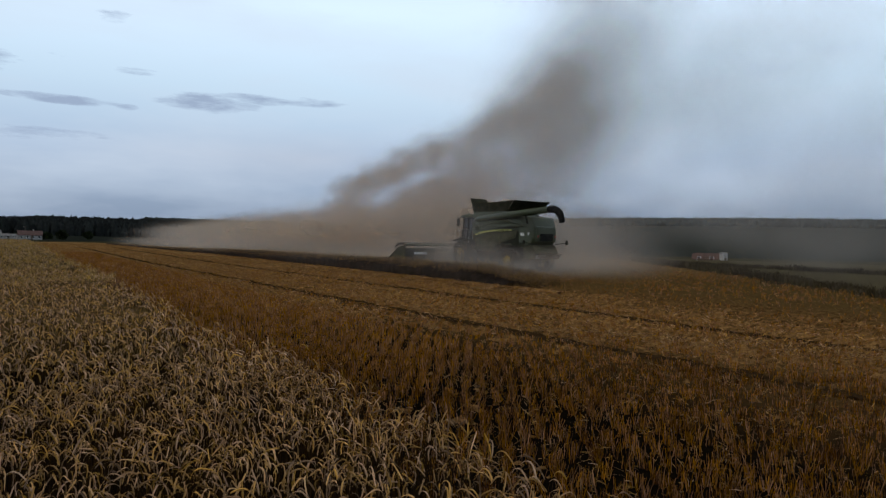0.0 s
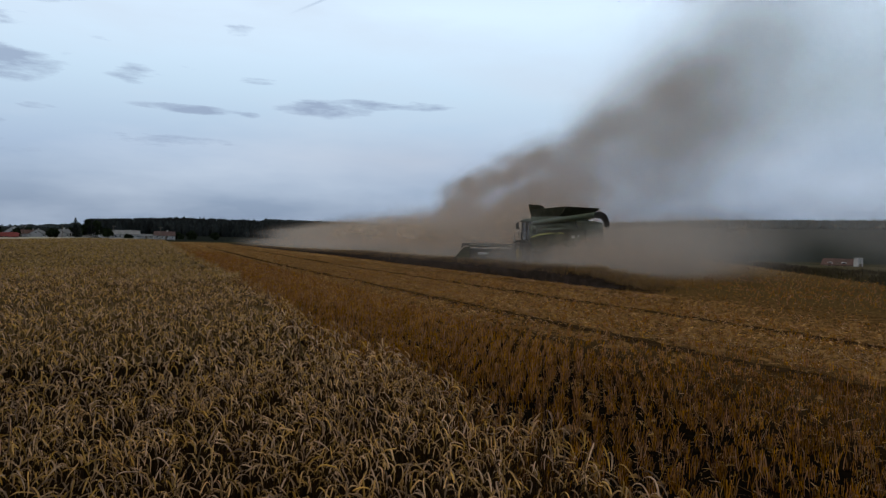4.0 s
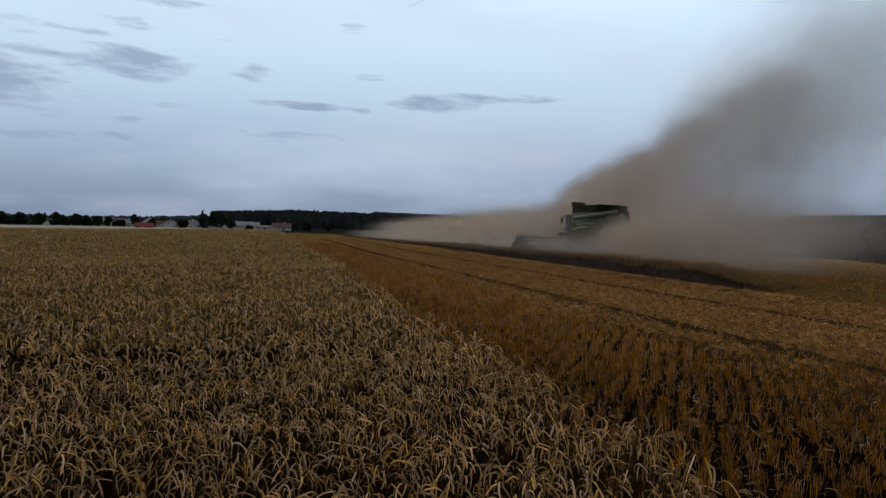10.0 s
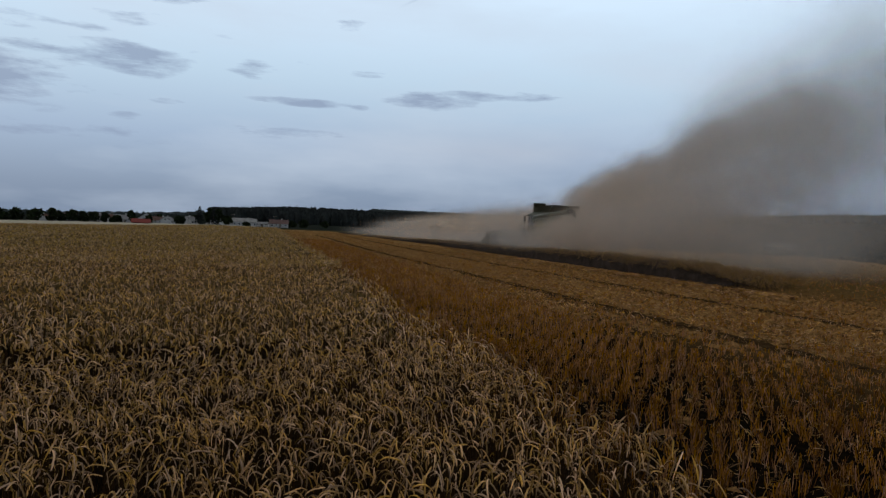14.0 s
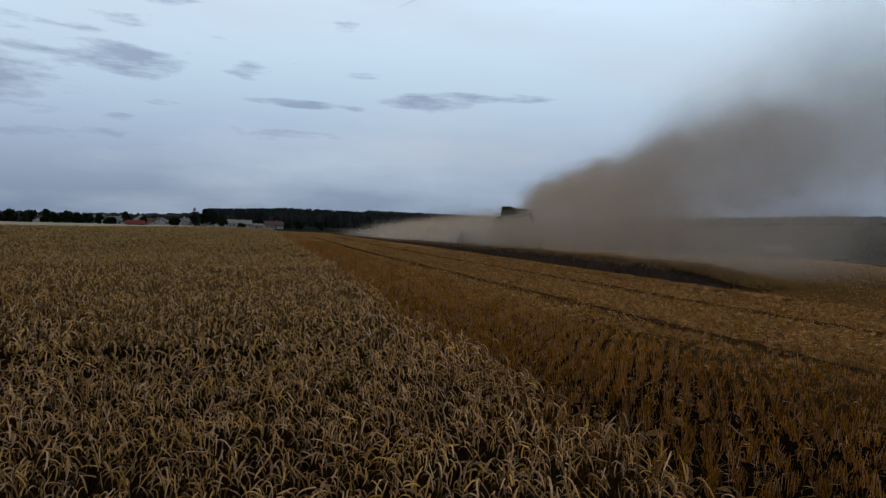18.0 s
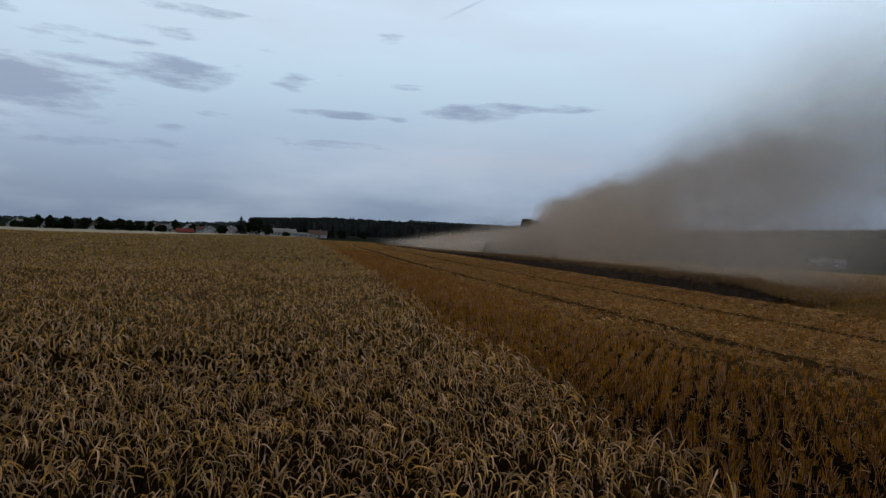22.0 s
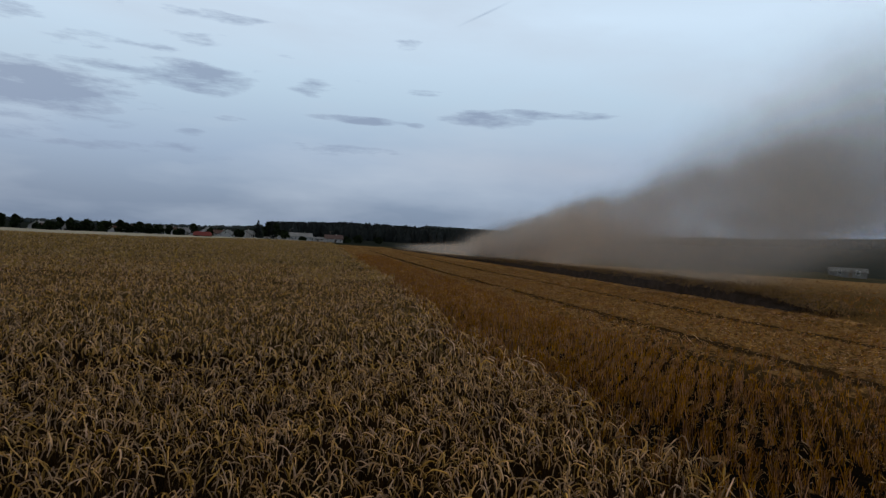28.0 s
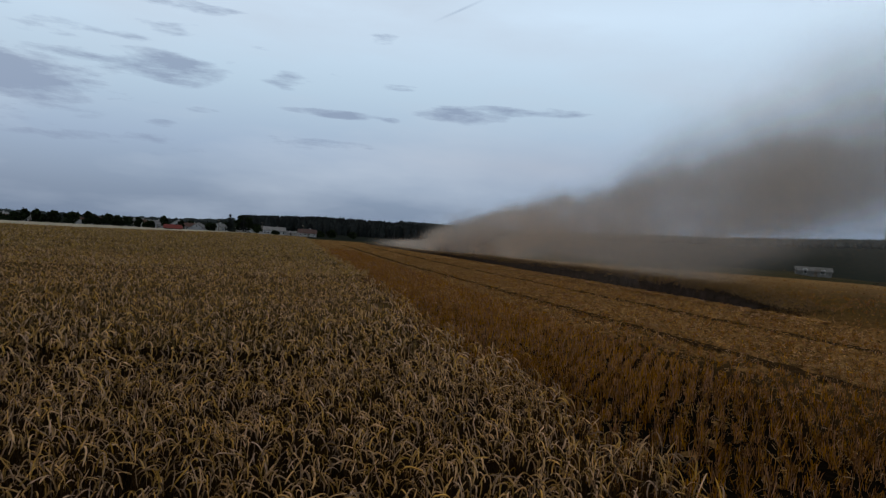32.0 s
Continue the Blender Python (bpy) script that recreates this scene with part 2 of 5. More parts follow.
M = dict(
    ear=mat("wheat_ear", (.25, .14, .052), (.56, .345, .145), 3, .75, by="island", vary=.65),
    # stalk and leaf darkened: shade between the plants put into their colour
    stalk=mat("shaded_wheat_stalk", (.016, .009, .003), (.062, .035, .013), 2, .6, by="island", vary=.35),
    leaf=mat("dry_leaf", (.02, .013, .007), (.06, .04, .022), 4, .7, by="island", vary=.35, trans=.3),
    # darker ears for the uncut strip
    dull=mat("strip_wheat_tops", (.15, .087, .033), (.27, .168, .066), 1, .85, by="island", vary=.3),
    straw2=mat("bleached_straw", (.26, .14, .046), (.55, .325, .122), .8, .8, by="island", vary=.5),
    tuft=mat("wheat_tops", (.28, .178, .066), (.47, .31, .122), 1, .85, by="island", vary=.3),
    # crop body under the ears, the shade among its stalks put into the colour
    crop_shade=mat("wheat_mass", (.05, .031, .012), (.16, .10, .037), .6, .95, .9, fine=9),
    stub=mat("stubble_straw", (.07, .027, .005), (.35, .166, .041), 2, .75, by="island", vary=.8),
    stub2=mat("weathered_stubble", (.17, .072, .014), (.40, .20, .056), 2, .8, by="island", vary=.5),
    # pressed soil of the ruts, groove shade put into its dark colour
    soil=mat("rut_soil_shade", (.022, .012, .005), (.075, .042, .017), 4, .95),
    straw_mat=mat("matted_straw", (.04, .018, .005), (.36, .192, .064), 6, .9, .8, fine=30),
    straw=mat("loose_straw", (.12, .066, .023), (.45, .28, .118), 1.5, .8, by="island", vary=.55),
    green=mat("green_paint", (.026, .039, .013), (.062, .066, .034), 1.2, .5, fine=14),
    dgreen=mat("dusty_green_paint", (.034, .038, .018), (.078, .070, .042), 2.5, .6, fine=20),
    grime=mat("dust_caked_steel", (.025, .026, .018), (.06, .054, .038), 2, .75, fine=16),
    # strip stalks and mass coloured dark for the shaded face of the strip
    withered=mat("shaded_strip_stalk", (.018, .013, .009), (.055, .039, .027), 2, .8, by="island", vary=.4),
    yellow=mat("yellow_paint", (.16, .10, .02), (.38, .25, .035), 3, .6, fine=9),
    stripe=mat("dusty_yellow_paint", (.30, .29, .09), (.40, .38, .14), 3, .6),
    black=mat("black_plastic", (.012, .012, .012), (.03, .028, .024), 4, .6),
    tyre=mat("tyre_rubber", (.012, .012, .011), (.05, .042, .032), 3, .9, .4),
    steel=mat("worn_steel", (.18, .17, .16), (.34, .32, .29), 5, .5, metal=.7),
    glass=mat("cab_glass", (.01, .012, .013), (.02, .022, .025), 2, .12),
    white=mat("white_paint", (.62, .60, .56), (.75, .73, .70), 3, .6),
    red=mat("red_paint", (.20, .026, .017), (.30, .045, .028), 2, .5),
    orange=mat("orange_reflector", (.6, .12, .02), (.7, .2, .03), 4, .3),
    plaster=mat("house_plaster", (.30, .285, .26), (.50, .47, .43), .5, .9, by="object", vary=.25),
    # dull grey: dust haze and the walls' unlit side put into the colour
    shed=mat("hazed_boards", (.10, .095, .085), (.2, .19, .17), .8, .9),
    tiles=mat("roof_tiles", (.085, .055, .045), (.14, .085, .066), .6, .8, by="object", vary=.2),
    slate=mat("grey_roof", (.16, .15, .14), (.28, .265, .245), .6, .8, by="object", vary=.25),
    pane=mat("window_pane", (.015, .02, .025), (.03, .035, .04), 2, .15),
    wood=mat("pole_wood", (.10, .08, .06), (.18, .14, .10), 3, .85),
    bark=mat("bark", (.035, .027, .02), (.07, .055, .04), 4, .95, .5),
    foliage=mat("foliage", (.010, .014, .007), (.026, .033, .014), .5, .8, by="island", vary=.4),
    needles=mat("dark_needles", (.014, .016, .015), (.028, .030, .027), .3, .85, by="island", vary=.4),
    # paler and greyer than the near trees: distance haze put into the colour
    farwood=mat("hazed_far_wood", (.036, .042, .04), (.056, .064, .058), .05, .9, by="island", vary=.3),
    road=mat("pale_track", (.36, .31, .22), (.52, .45, .33), .3, .9),
    rank=mat("rank_grass", (.045, .035, .019), (.10, .078, .042), .8, .9, by="island", vary=.4),
    grass=mat("verge_grass", (.06, .075, .025), (.12, .12, .045), .4, .9),
)


def ground_material():
    """Field soil and straw near by, the soil darkened for shade, other fields and meadows far off."""
    m = bpy.data.materials.new("field_ground")
    m.use_nodes = True
    t = m.node_tree
    bs = t.nodes["Principled BSDF"]
    ps = nd(t, "ShaderNodeNewGeometry").outputs["Position"]
    sp = nd(t, "ShaderNodeSeparateXYZ", (0, ps))
    X, Y, _ = sp.outputs
    dd = mth(t, "ADD", mth(t, "MULTIPLY", X, math.cos(AXIS)), mth(t, "MULTIPLY", Y, math.sin(AXIS)))
    ss = mth(t, "ADD", mth(t, "MULTIPLY", X, -math.sin(AXIS)), mth(t, "MULTIPLY", Y, math.cos(AXIS)))
    rr = mth(t, "SQRT", mth(t, "ADD", mth(t, "MULTIPLY", X, X), mth(t, "MULTIPLY", Y, Y)))
    fine = nd(t, "ShaderNodeTexNoise", ("Vector", ps), ("Scale", 9.0), ("Detail", 6.0), ("Roughness", .7)).outputs[0]
    # noise drawn out along the drill rows
    rv = nd(t, "ShaderNodeCombineXYZ", (0, mth(t, "MULTIPLY", ss, 0.12)), (1, mth(t, "MULTIPLY", dd, 1.3)), (2, 0.0)).outputs[0]
    streak = nd(t, "ShaderNodeTexNoise", ("Vector", rv), ("Scale", 1.0), ("Detail", 4.0)).outputs[0]
    big = nd(t, "ShaderNodeTexNoise", ("Vector", ps), ("Scale", .05), ("Detail", 4.0)).outputs[0]
    # near black: shade between stubble and stalks put into the soil's colour
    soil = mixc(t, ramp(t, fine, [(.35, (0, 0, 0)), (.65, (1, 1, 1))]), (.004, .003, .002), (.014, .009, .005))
    chaff = mixc(t, ramp(t, fine, [(.3, (0, 0, 0)), (.7, (1, 1, 1))]), (.02, .011, .004), (.13, .073, .026))
    chaff = mixc(t, ramp(t, streak, [(.35, (0, 0, 0)), (.65, (1, 1, 1))]), mixc(t, .5, chaff, (.06, .033, .013)), chaff)
    clump = nd(t, "ShaderNodeTexNoise", ("Vector", ps), ("Scale", 6.0), ("Detail", 7.0), ("Roughness", .75)).outputs[0]
    bleached = mixc(t, ramp(t, clump, [(.36, (0, 0, 0)), (.60, (1, 1, 1))]), (.03, .015, .005), (.21, .112, .036))
    chaff = mixc(t, mth(t, "MULTIPLY", mth(t, "SUBTRACT", dd, 8.5), 0.2, clamp=True), chaff, bleached)
    lane = mixc(t, ramp(t, fine, [(.3, (0, 0, 0)), (.7, (1, 1, 1))]), (.055, .033, .011), (.17, .102, .033))
    chaff = mixc(t, mth(t, "MULTIPLY", mth(t, "SUBTRACT", dd, WALL + .5), 0.5, clamp=True), chaff, lane)
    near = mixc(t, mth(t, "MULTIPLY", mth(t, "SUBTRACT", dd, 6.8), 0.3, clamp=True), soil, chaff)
    tan = mixc(t, ramp(t, streak, [(.35, (0, 0, 0)), (.65, (1, 1, 1))]), (.17, .088, .029), (.36, .205, .078))
    near = mixc(t, mth(t, "MULTIPLY", mth(t, "SUBTRACT", rr, 38.0), 0.02, clamp=True), near, tan)
    meadow = mixc(t, ramp(t, big, [(.35, (0, 0, 0)), (.6, (1, 1, 1))]), (.03, .032, .014), (.075, .055, .025))
    verge = mixc(t, ramp(t, fine, [(.35, (0, 0, 0)), (.65, (1, 1, 1))]), (.06, .05, .024), (.13, .10, .05))
    side = mth(t, "MULTIPLY", mth(t, "SUBTRACT", X, mth(t, "MULTIPLY_ADD", Y, .09, 15.4)), 1.2, clamp=True)
    near = mixc(t, mth(t, "MULTIPLY", side, mth(t, "MULTIPLY", Y, .05, clamp=True)), near, verge)
    # far ground slightly lighter to the right, haze put into its colour
    far = mixc(t, mth(t, "MULTIPLY", mth(t, "SUBTRACT", rr, 330.0), 0.02, clamp=True), meadow, mixc(t, mth(t, "MULTIPLY", X, .004, clamp=True), (.022, .025, .019), (.028, .031, .022)))
    col = mixc(t, mth(t, "MULTIPLY", mth(t, "SUBTRACT", rr, mth(t, "MULTIPLY_ADD", mth(t, "MULTIPLY", mth(t, "SUBTRACT", 30.0, dd), .15, clamp=True), 152.0, mth(t, "MULTIPLY_ADD", big, 20.0, 100.0))), 0.1, clamp=True), near, far)
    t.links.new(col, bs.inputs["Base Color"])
    bs.inputs["Roughness"].default_value = .95
    bs.inputs["Specular IOR Level"].default_value = 0.0
    bp = nd(t, "ShaderNodeBump", ("Strength", .8), ("Distance", .06), ("Height", fine))
    t.links.new(bp.outputs[0], bs.inputs["Normal"])
    return m


def dust_material(name, dens, scale, a=(.66, .54, .42), edge=1.0):
    """Airborne dust: thins out towards the rim of its puff and is torn by noise."""
    m = bpy.data.materials.new(name)
    m.use_nodes = True
    t = m.node_tree
    t.nodes.clear()
    co = nd(t, "ShaderNodeTexCoord").outputs["Object"]
    rnd = nd(t, "ShaderNodeObjectInfo").outputs["Random"]
    off = nd(t, "ShaderNodeCombineXYZ", (0, mth(t, "MULTIPLY", rnd, 37.0)), (1, mth(t, "MULTIPLY", rnd, 91.0)), (2, mth(t, "MULTIPLY", rnd, 53.0))).outputs[0]
    sv = nd(t, "ShaderNodeVectorMath", (0, co), (1, (1, 0, 1)), operation="MULTIPLY").outputs[0]
    r = nd(t, "ShaderNodeVectorMath", (0, sv), operation="LENGTH").outputs["Value"]
    pv = nd(t, "ShaderNodeVectorMath", (0, co), (1, off), operation="ADD").outputs[0]
    nz = nd(t, "ShaderNodeTexNoise", ("Vector", pv), ("Scale", scale), ("Detail", 5.0), ("Roughness", .55), ("Distortion", .5)).outputs[0]
    fall = nd(t, "ShaderNodeMapRange", ("Value", r), ("From Min", 0.98), ("From Max", 0.1), interpolation_type="SMOOTHERSTEP").outputs[0]
    tear = nd(t, "ShaderNodeMapRange", ("Value", mth(t, "ADD", nz, mth(t, "MULTIPLY", fall, 0.35))), ("From Min", 0.33), ("From Max", 1.02), interpolation_type="SMOOTHSTEP").outputs[0]
    al = mth(t, "MULTIPLY", mth(t, "MULTIPLY", fall, tear), dens, clamp=True)
    df = nd(t, "ShaderNodeBsdfDiffuse", ("Color", (*a, 1)))
    tl = nd(t, "ShaderNodeBsdfTranslucent", ("Color", (*a, 1)))
    mx = nd(t, "ShaderNodeMixShader", (0, .5), (1, df.outputs[0]), (2, tl.outputs[0]))
    tp = nd(t, "ShaderNodeBsdfTransparent")
    out = nd(t, "ShaderNodeMixShader", (0, al), (1, tp.outputs[0]), (2, mx.outputs[0]))
    nd(t, "ShaderNodeOutputMaterial", ("Surface", out.outputs[0]))
    return m


# ---- plan: s runs along the harvester's lanes away from the eye, d across them to the right ----
def plan(s, d, z=0.0):
    return Vector((-math.sin(AXIS) * s + math.cos(AXIS) * d, math.cos(AXIS) * s + math.sin(AXIS) * d, z))


def plan_np(s, d):
    return -math.sin(AXIS) * s + math.cos(AXIS) * d, math.cos(AXIS) * s + math.sin(AXIS) * d


def bearing(az, r, z=0.0):
    """A place by degrees left of ahead and metres off."""
    return Vector((-math.sin(radians(az)) * r, math.cos(radians(az)) * r, z))


def rise(x, y):
    """Height of the land (arrays)."""
    r = np.hypot(x, y)
    az = np.degrees(np.arctan2(-x, y))
    hill = np.interp(az, [-180, -60, -33, -24, -13, -3, 15, 25, 30, 34, 39, 46, 60, 180], [1.4, 1.5, 1.75, 1.85, 1.8, 1.38, .95, 1.05, 1.15, .8, .35, .12, .05, .1])
    up = np.clip((r - 550) / 900, 0, 1)
    up = up * up * (3 - 2 * up)
    z = up * (np.tan(np.radians(hill)) * 1450)
    z -= 1.3 * np.clip((r - 150) / 250, 0, 1)
    dip = np.clip((r - 105) / 120, 0, 1) * np.clip((-8 - az) / 10, 0, 1) * np.clip((700 - r) / 300, 0, 1)
    z -= 2.2 * dip * (3 - 2 * np.clip(dip, 0, 1)) / 1.0 * np.clip((r - 105) / 60, 0, 1)
    z -= 2.6 * np.clip((az - 37) / 16, 0, 1) * np.clip((r - 100) / 150, 0, 1)
    d = x * math.cos(AXIS) + y * math.sin(AXIS)
    z += 0.5 * np.clip((d - 19.5) / 3.0, 0, 1) * np.clip((140 - r) / 60, 0, 1)
    return z


def headland(x, y):
    """True where the cut field ends and the grass begins."""
    return x > 15.2 + .09 * y


def land(x, y):
    return float(rise(np.array([x]), np.array([y]))[0])


# ---- mesh helpers ----
def mesh_arrays(name, verts, faces, material, smooth=False):
    """One mesh from arrays; faces all have the same number of corners."""
    me = bpy.data.meshes.new(name)
    verts, faces = np.asarray(verts, dtype=np.float32), np.asarray(faces, dtype=np.int32)
    k = faces.shape[1]
    me.vertices.add(len(verts))
    me.vertices.foreach_set("co", verts.ravel())
    me.loops.add(faces.size)
    me.loops.foreach_set("vertex_index", faces.ravel())
    me.polygons.add(len(faces))
    me.polygons.foreach_set("loop_start", np.arange(0, faces.size, k, dtype=np.int32))
    me.polygons.foreach_set("use_smooth", np.full(len(faces), smooth))
    me.update(calc_edges=True)
    me.materials.append(material)
    return me


def tubes(paths, radii, sides):
    """Thin tubes: paths (n, rings, 3), radii (n, rings) or (rings,). Returns vertices and quads."""
    n, r, _ = paths.shape
    tang = np.gradient(paths, axis=1)
    tang /= np.linalg.norm(tang, axis=2, keepdims=True) + 1e-9
    ref = np.where(np.abs(tang[..., 2:3]) > .8, np.array([1., 0, 0]), np.array([0, 0, 1.]))
    a = np.cross(tang, ref)
    a /= np.linalg.norm(a, axis=2, keepdims=True) + 1e-9
    b = np.cross(tang, a)
    ang = np.arange(sides) * 2 * np.pi / sides
    rad = np.broadcast_to(radii, (n, r))[..., None, None]
    v = paths[:, :, None, :] + rad * (a[:, :, None, :] * np.cos(ang)[None, None, :, None] + b[:, :, None, :] * np.sin(ang)[None, None, :, None])
    i = np.arange(n)[:, None, None] * r * sides
    j = np.arange(r - 1)[None, :, None] * sides
    k = np.arange(sides)[None, None, :]
    k2 = (k + 1) % sides
    f = np.stack([i + j + k, i + j + k2, i + j + sides + k2, i + j + sides + k], axis=-1).reshape(-1, 4)
    return v.reshape(-1, 3), f


def ribbons(paths, widths, side):
    """Flat blades: paths (n, rings, 3), widths (rings,), side (n, 3)."""
    n, r, _ = paths.shape
    w = np.broadcast_to(widths, (n, r))[..., None] * side[:, None, :] * .5
    v = np.stack([paths - w, paths + w], axis=2)
    i = np.arange(n)[:, None] * r * 2
    j = np.arange(r - 1)[None, :] * 2
    f = np.stack([i + j, i + j + 1, i + j + 3, i + j + 2], axis=-1).reshape(-1, 4)
    return v.reshape(-1, 3), f


def stuff(name, v, f, material, label, category, smooth=False):
    return tagged(new(name, mesh_arrays(name, v, f, material, smooth)), label, category, kind="stuff")


def part(name, bm, material, parent, label="", smooth=False):
    me = bpy.data.meshes.new(name)
    bmesh.ops.recalc_face_normals(bm, faces=bm.faces)
    if smooth:
        for f in bm.faces:
            f.smooth = True
    bm.to_mesh(me)
    bm.free()
    me.materials.append(material)
    ob = new(name, me)
    ob.parent = parent
    return tagged(ob, label)


def empty(name, m, label, category, group="", kind=""):
    ob = new(name)
    ob.matrix_world = m
    return tagged(ob, label, category, group, kind)


def box(x0, x1, y0, y1, z0, z1, bev=0.0, bm=None, rot=None):
    b = bm or bmesh.new()
    g = bmesh.ops.create_cube(b, size=1)["verts"]
    m = Matrix.Translation(((x0 + x1) / 2, (y0 + y1) / 2, (z0 + z1) / 2)) @ (rot or Matrix()) @ Matrix.Diagonal((x1 - x0, y1 - y0, z1 - z0, 1))
    bmesh.ops.transform(b, matrix=m, verts=g)
    if bev:
        es = list({e for v in g for e in v.link_edges})
        bmesh.ops.bevel(b, geom=es, offset=bev, segments=2, affect="EDGES", profile=.6)
    return b


def prism(poly, x0, x1, bev=0.0, bm=None, axis="x"):
    """A plate cut to an outline in the y-z plane (or x-z, axis "y"), from x0 to x1."""
    b = bm or bmesh.new()
    pt = (lambda u, v, w: (w, u, v)) if axis == "x" else ((lambda u, v, w: (u, w, v)) if axis == "y" else (lambda u, v, w: (u, v, w)))
    lo = [b.verts.new(pt(u, v, x0)) for u, v in poly]
    hi = [b.verts.new(pt(u, v, x1)) for u, v in poly]
    fs = [b.faces.new(lo), b.faces.new(hi[::-1])]
    for i in range(len(poly)):
        j = (i + 1) % len(poly)
        fs.append(b.faces.new((lo[i], lo[j], hi[j], hi[i])))
    if bev:
        bmesh.ops.bevel(b, geom=list({e for f in fs for e in f.edges}), offset=bev, segments=2, affect="EDGES", profile=.6)
    return b


def rod(p, q, r, seg=10, bm=None, r2=None):
    b = bm or bmesh.new()
    p, q = Vector(p), Vector(q)
    g = bmesh.ops.create_cone(b, cap_ends=True, segments=seg, radius1=r, radius2=r if r2 is None else r2, depth=(q - p).length)["verts"]
    bmesh.ops.transform(b, matrix=Matrix.Translation((p + q) / 2) @ (q - p).to_track_quat("Z", "Y").to_matrix().to_4x4(), verts=g)
    return b


def pipe(points, r, seg=10, bm=None):
    """A bent pipe through points."""
    b = bm or bmesh.new()
    ps = [Vector(p) for p in points]
    rings = []
    for i, p in enumerate(ps):
        t = (ps[min(i + 1, len(ps) - 1)] - ps[max(i - 1, 0)]).normalized()
        a = t.orthogonal().normalized() if i == 0 else (last - t * last.dot(t)).normalized()
        last = a
        c = t.cross(a)
        rr = r[i] if isinstance(r, (list, tuple)) else r
        rings.append([b.verts.new(p + rr * (a * math.cos(k * 2 * math.pi / seg) + c * math.sin(k * 2 * math.pi / seg))) for k in range(seg)])
    for u, v in zip(rings, rings[1:]):
        for k in range(seg):
            b.faces.new((u[k], u[(k + 1) % seg], v[(k + 1) % seg], v[k]))
    b.faces.new(rings[0][::-1]), b.faces.new(rings[-1])
    return b


def lathe(profile, seg=28, bm=None, caps=True):
    """A turned body: profile of (along the axle, radius)."""
    b = bm or bmesh.new()
    rings = []
    for u, r in profile:
        rings.append([b.verts.new((u, r * math.cos(k * 2 * math.pi / seg), r * math.sin(k * 2 * math.pi / seg))) for k in range(seg)])
    for u, v in zip(rings, rings[1:]):
        for k in range(seg):
            b.faces.new((u[k], v[k], v[(k + 1) % seg], u[(k + 1) % seg]))
    if caps:
        b.faces.new(rings[0]), b.faces.new(rings[-1][::-1])
    return b


# ---- the land ----
def build_ground():
    rings = np.concatenate([np.linspace(0, 24, 13), np.geomspace(27, 4600, 64)])
    sect = 144
    az = np.arange(sect) * 2 * np.pi / sect
    x, y = np.outer(rings, -np.sin(az)), np.outer(rings, np.cos(az))
    z = rise(x, y)
    v = np.stack([x, y, z], -1).reshape(-1, 3)
    i, j = np.meshgrid(np.arange(len(rings) - 1), np.arange(sect), indexing="ij")
    j2 = (j + 1) % sect
    f = np.stack([i * sect + j, (i + 1) * sect + j, (i + 1) * sect + j2, i * sect + j2], -1).reshape(-1, 4)
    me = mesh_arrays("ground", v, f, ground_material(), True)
    tagged(new("ground", me), "harvested field of shade-darkened soil and straw with fields and hills beyond", "ground", kind="structure")


build_ground()
rng = np.random.default_rng(7)
IN_FIELD = 262.0            # where the standing crop ends


def scatter(n, s0, s1, d0, d1):
    return rng.uniform(s0, s1, n), rng.uniform(d0, d1, n)


def polar(n, r0, r1, a0, a1, power=1.0):
    """Places round the eye, evenly spread for power 1, thinning outwards for less; degrees left of ahead."""
    k = 2.0 if power == 1.0 else power
    r = (rng.uniform(0, 1, n) * (r1 ** k - r0 ** k) + r0 ** k) ** (1 / k)
    a = np.radians(rng.uniform(a0, a1, n))
    return -np.sin(a) * r, np.cos(a) * r


def ripple(x, y, size, seed):
    """Cheap smooth variation, about -1 to 1."""
    p = np.random.default_rng(seed)
    out = 0
    for k in range(5):
        a, f, o = p.uniform(0, 6.3), p.uniform(.6, 1.7) / size, p.uniform(0, 7.6)
        out = out + np.sin((x * np.cos(a) + y * np.sin(a)) * 6.28 * f + o)
    return out / 2.6


def crop_height(x, y):
    return .74 + .05 * ripple(x, y, 5, 3) + .03 * ripple(x, y, 1.1, 4)


def wheat_paths(x, y, top, rings_stalk, rings_ear, ear):
    """Stalks that stand up and ears that nod over in an arch: (stalk paths, ear paths)."""
    n = len(x)
    z0 = rise(x, y)
    az = rng.normal(-.4, 1.5, n)
    way = np.stack([np.cos(az), np.sin(az), np.zeros(n)], -1)
    lean = np.abs(rng.normal(.07, .07, n))
    bend = np.where(rng.uniform(0, 1, n) < .07, .5, np.clip(rng.normal(2.55, .45, n), 1.2, 3.3))
    foot = np.stack([x, y, z0], -1)
    u = np.linspace(0, 1, rings_stalk)
    st = foot[:, None, :] + way[:, None, :] * (lean * top)[:, None, None] * (u ** 2)[None, :, None]
    st[..., 2] += top[:, None] * u[None, :]
    k = rings_ear
    u2 = np.linspace(0, 1, k)
    L = ear[:, None] / (k - 1)
    th = lean[:, None] * 2 + bend[:, None] * (.72 * np.clip(u2 / .55, 0, 1) + .28 * u2)[None, :]
    dl = np.concatenate([np.zeros((n, 1)), np.repeat(L, k - 1, 1)], 1)
    h = np.cumsum(dl * np.sin(th), 1)
    w = np.cumsum(dl * np.cos(th), 1)
    twist = az[:, None] + rng.normal(0, .35, n)[:, None] * u2[None]
    er = st[:, -1:, :] + np.stack([np.cos(twist), np.sin(twist), 0 * twist], -1) * h[..., None]
    er[..., 2] += w
    return st, er, way


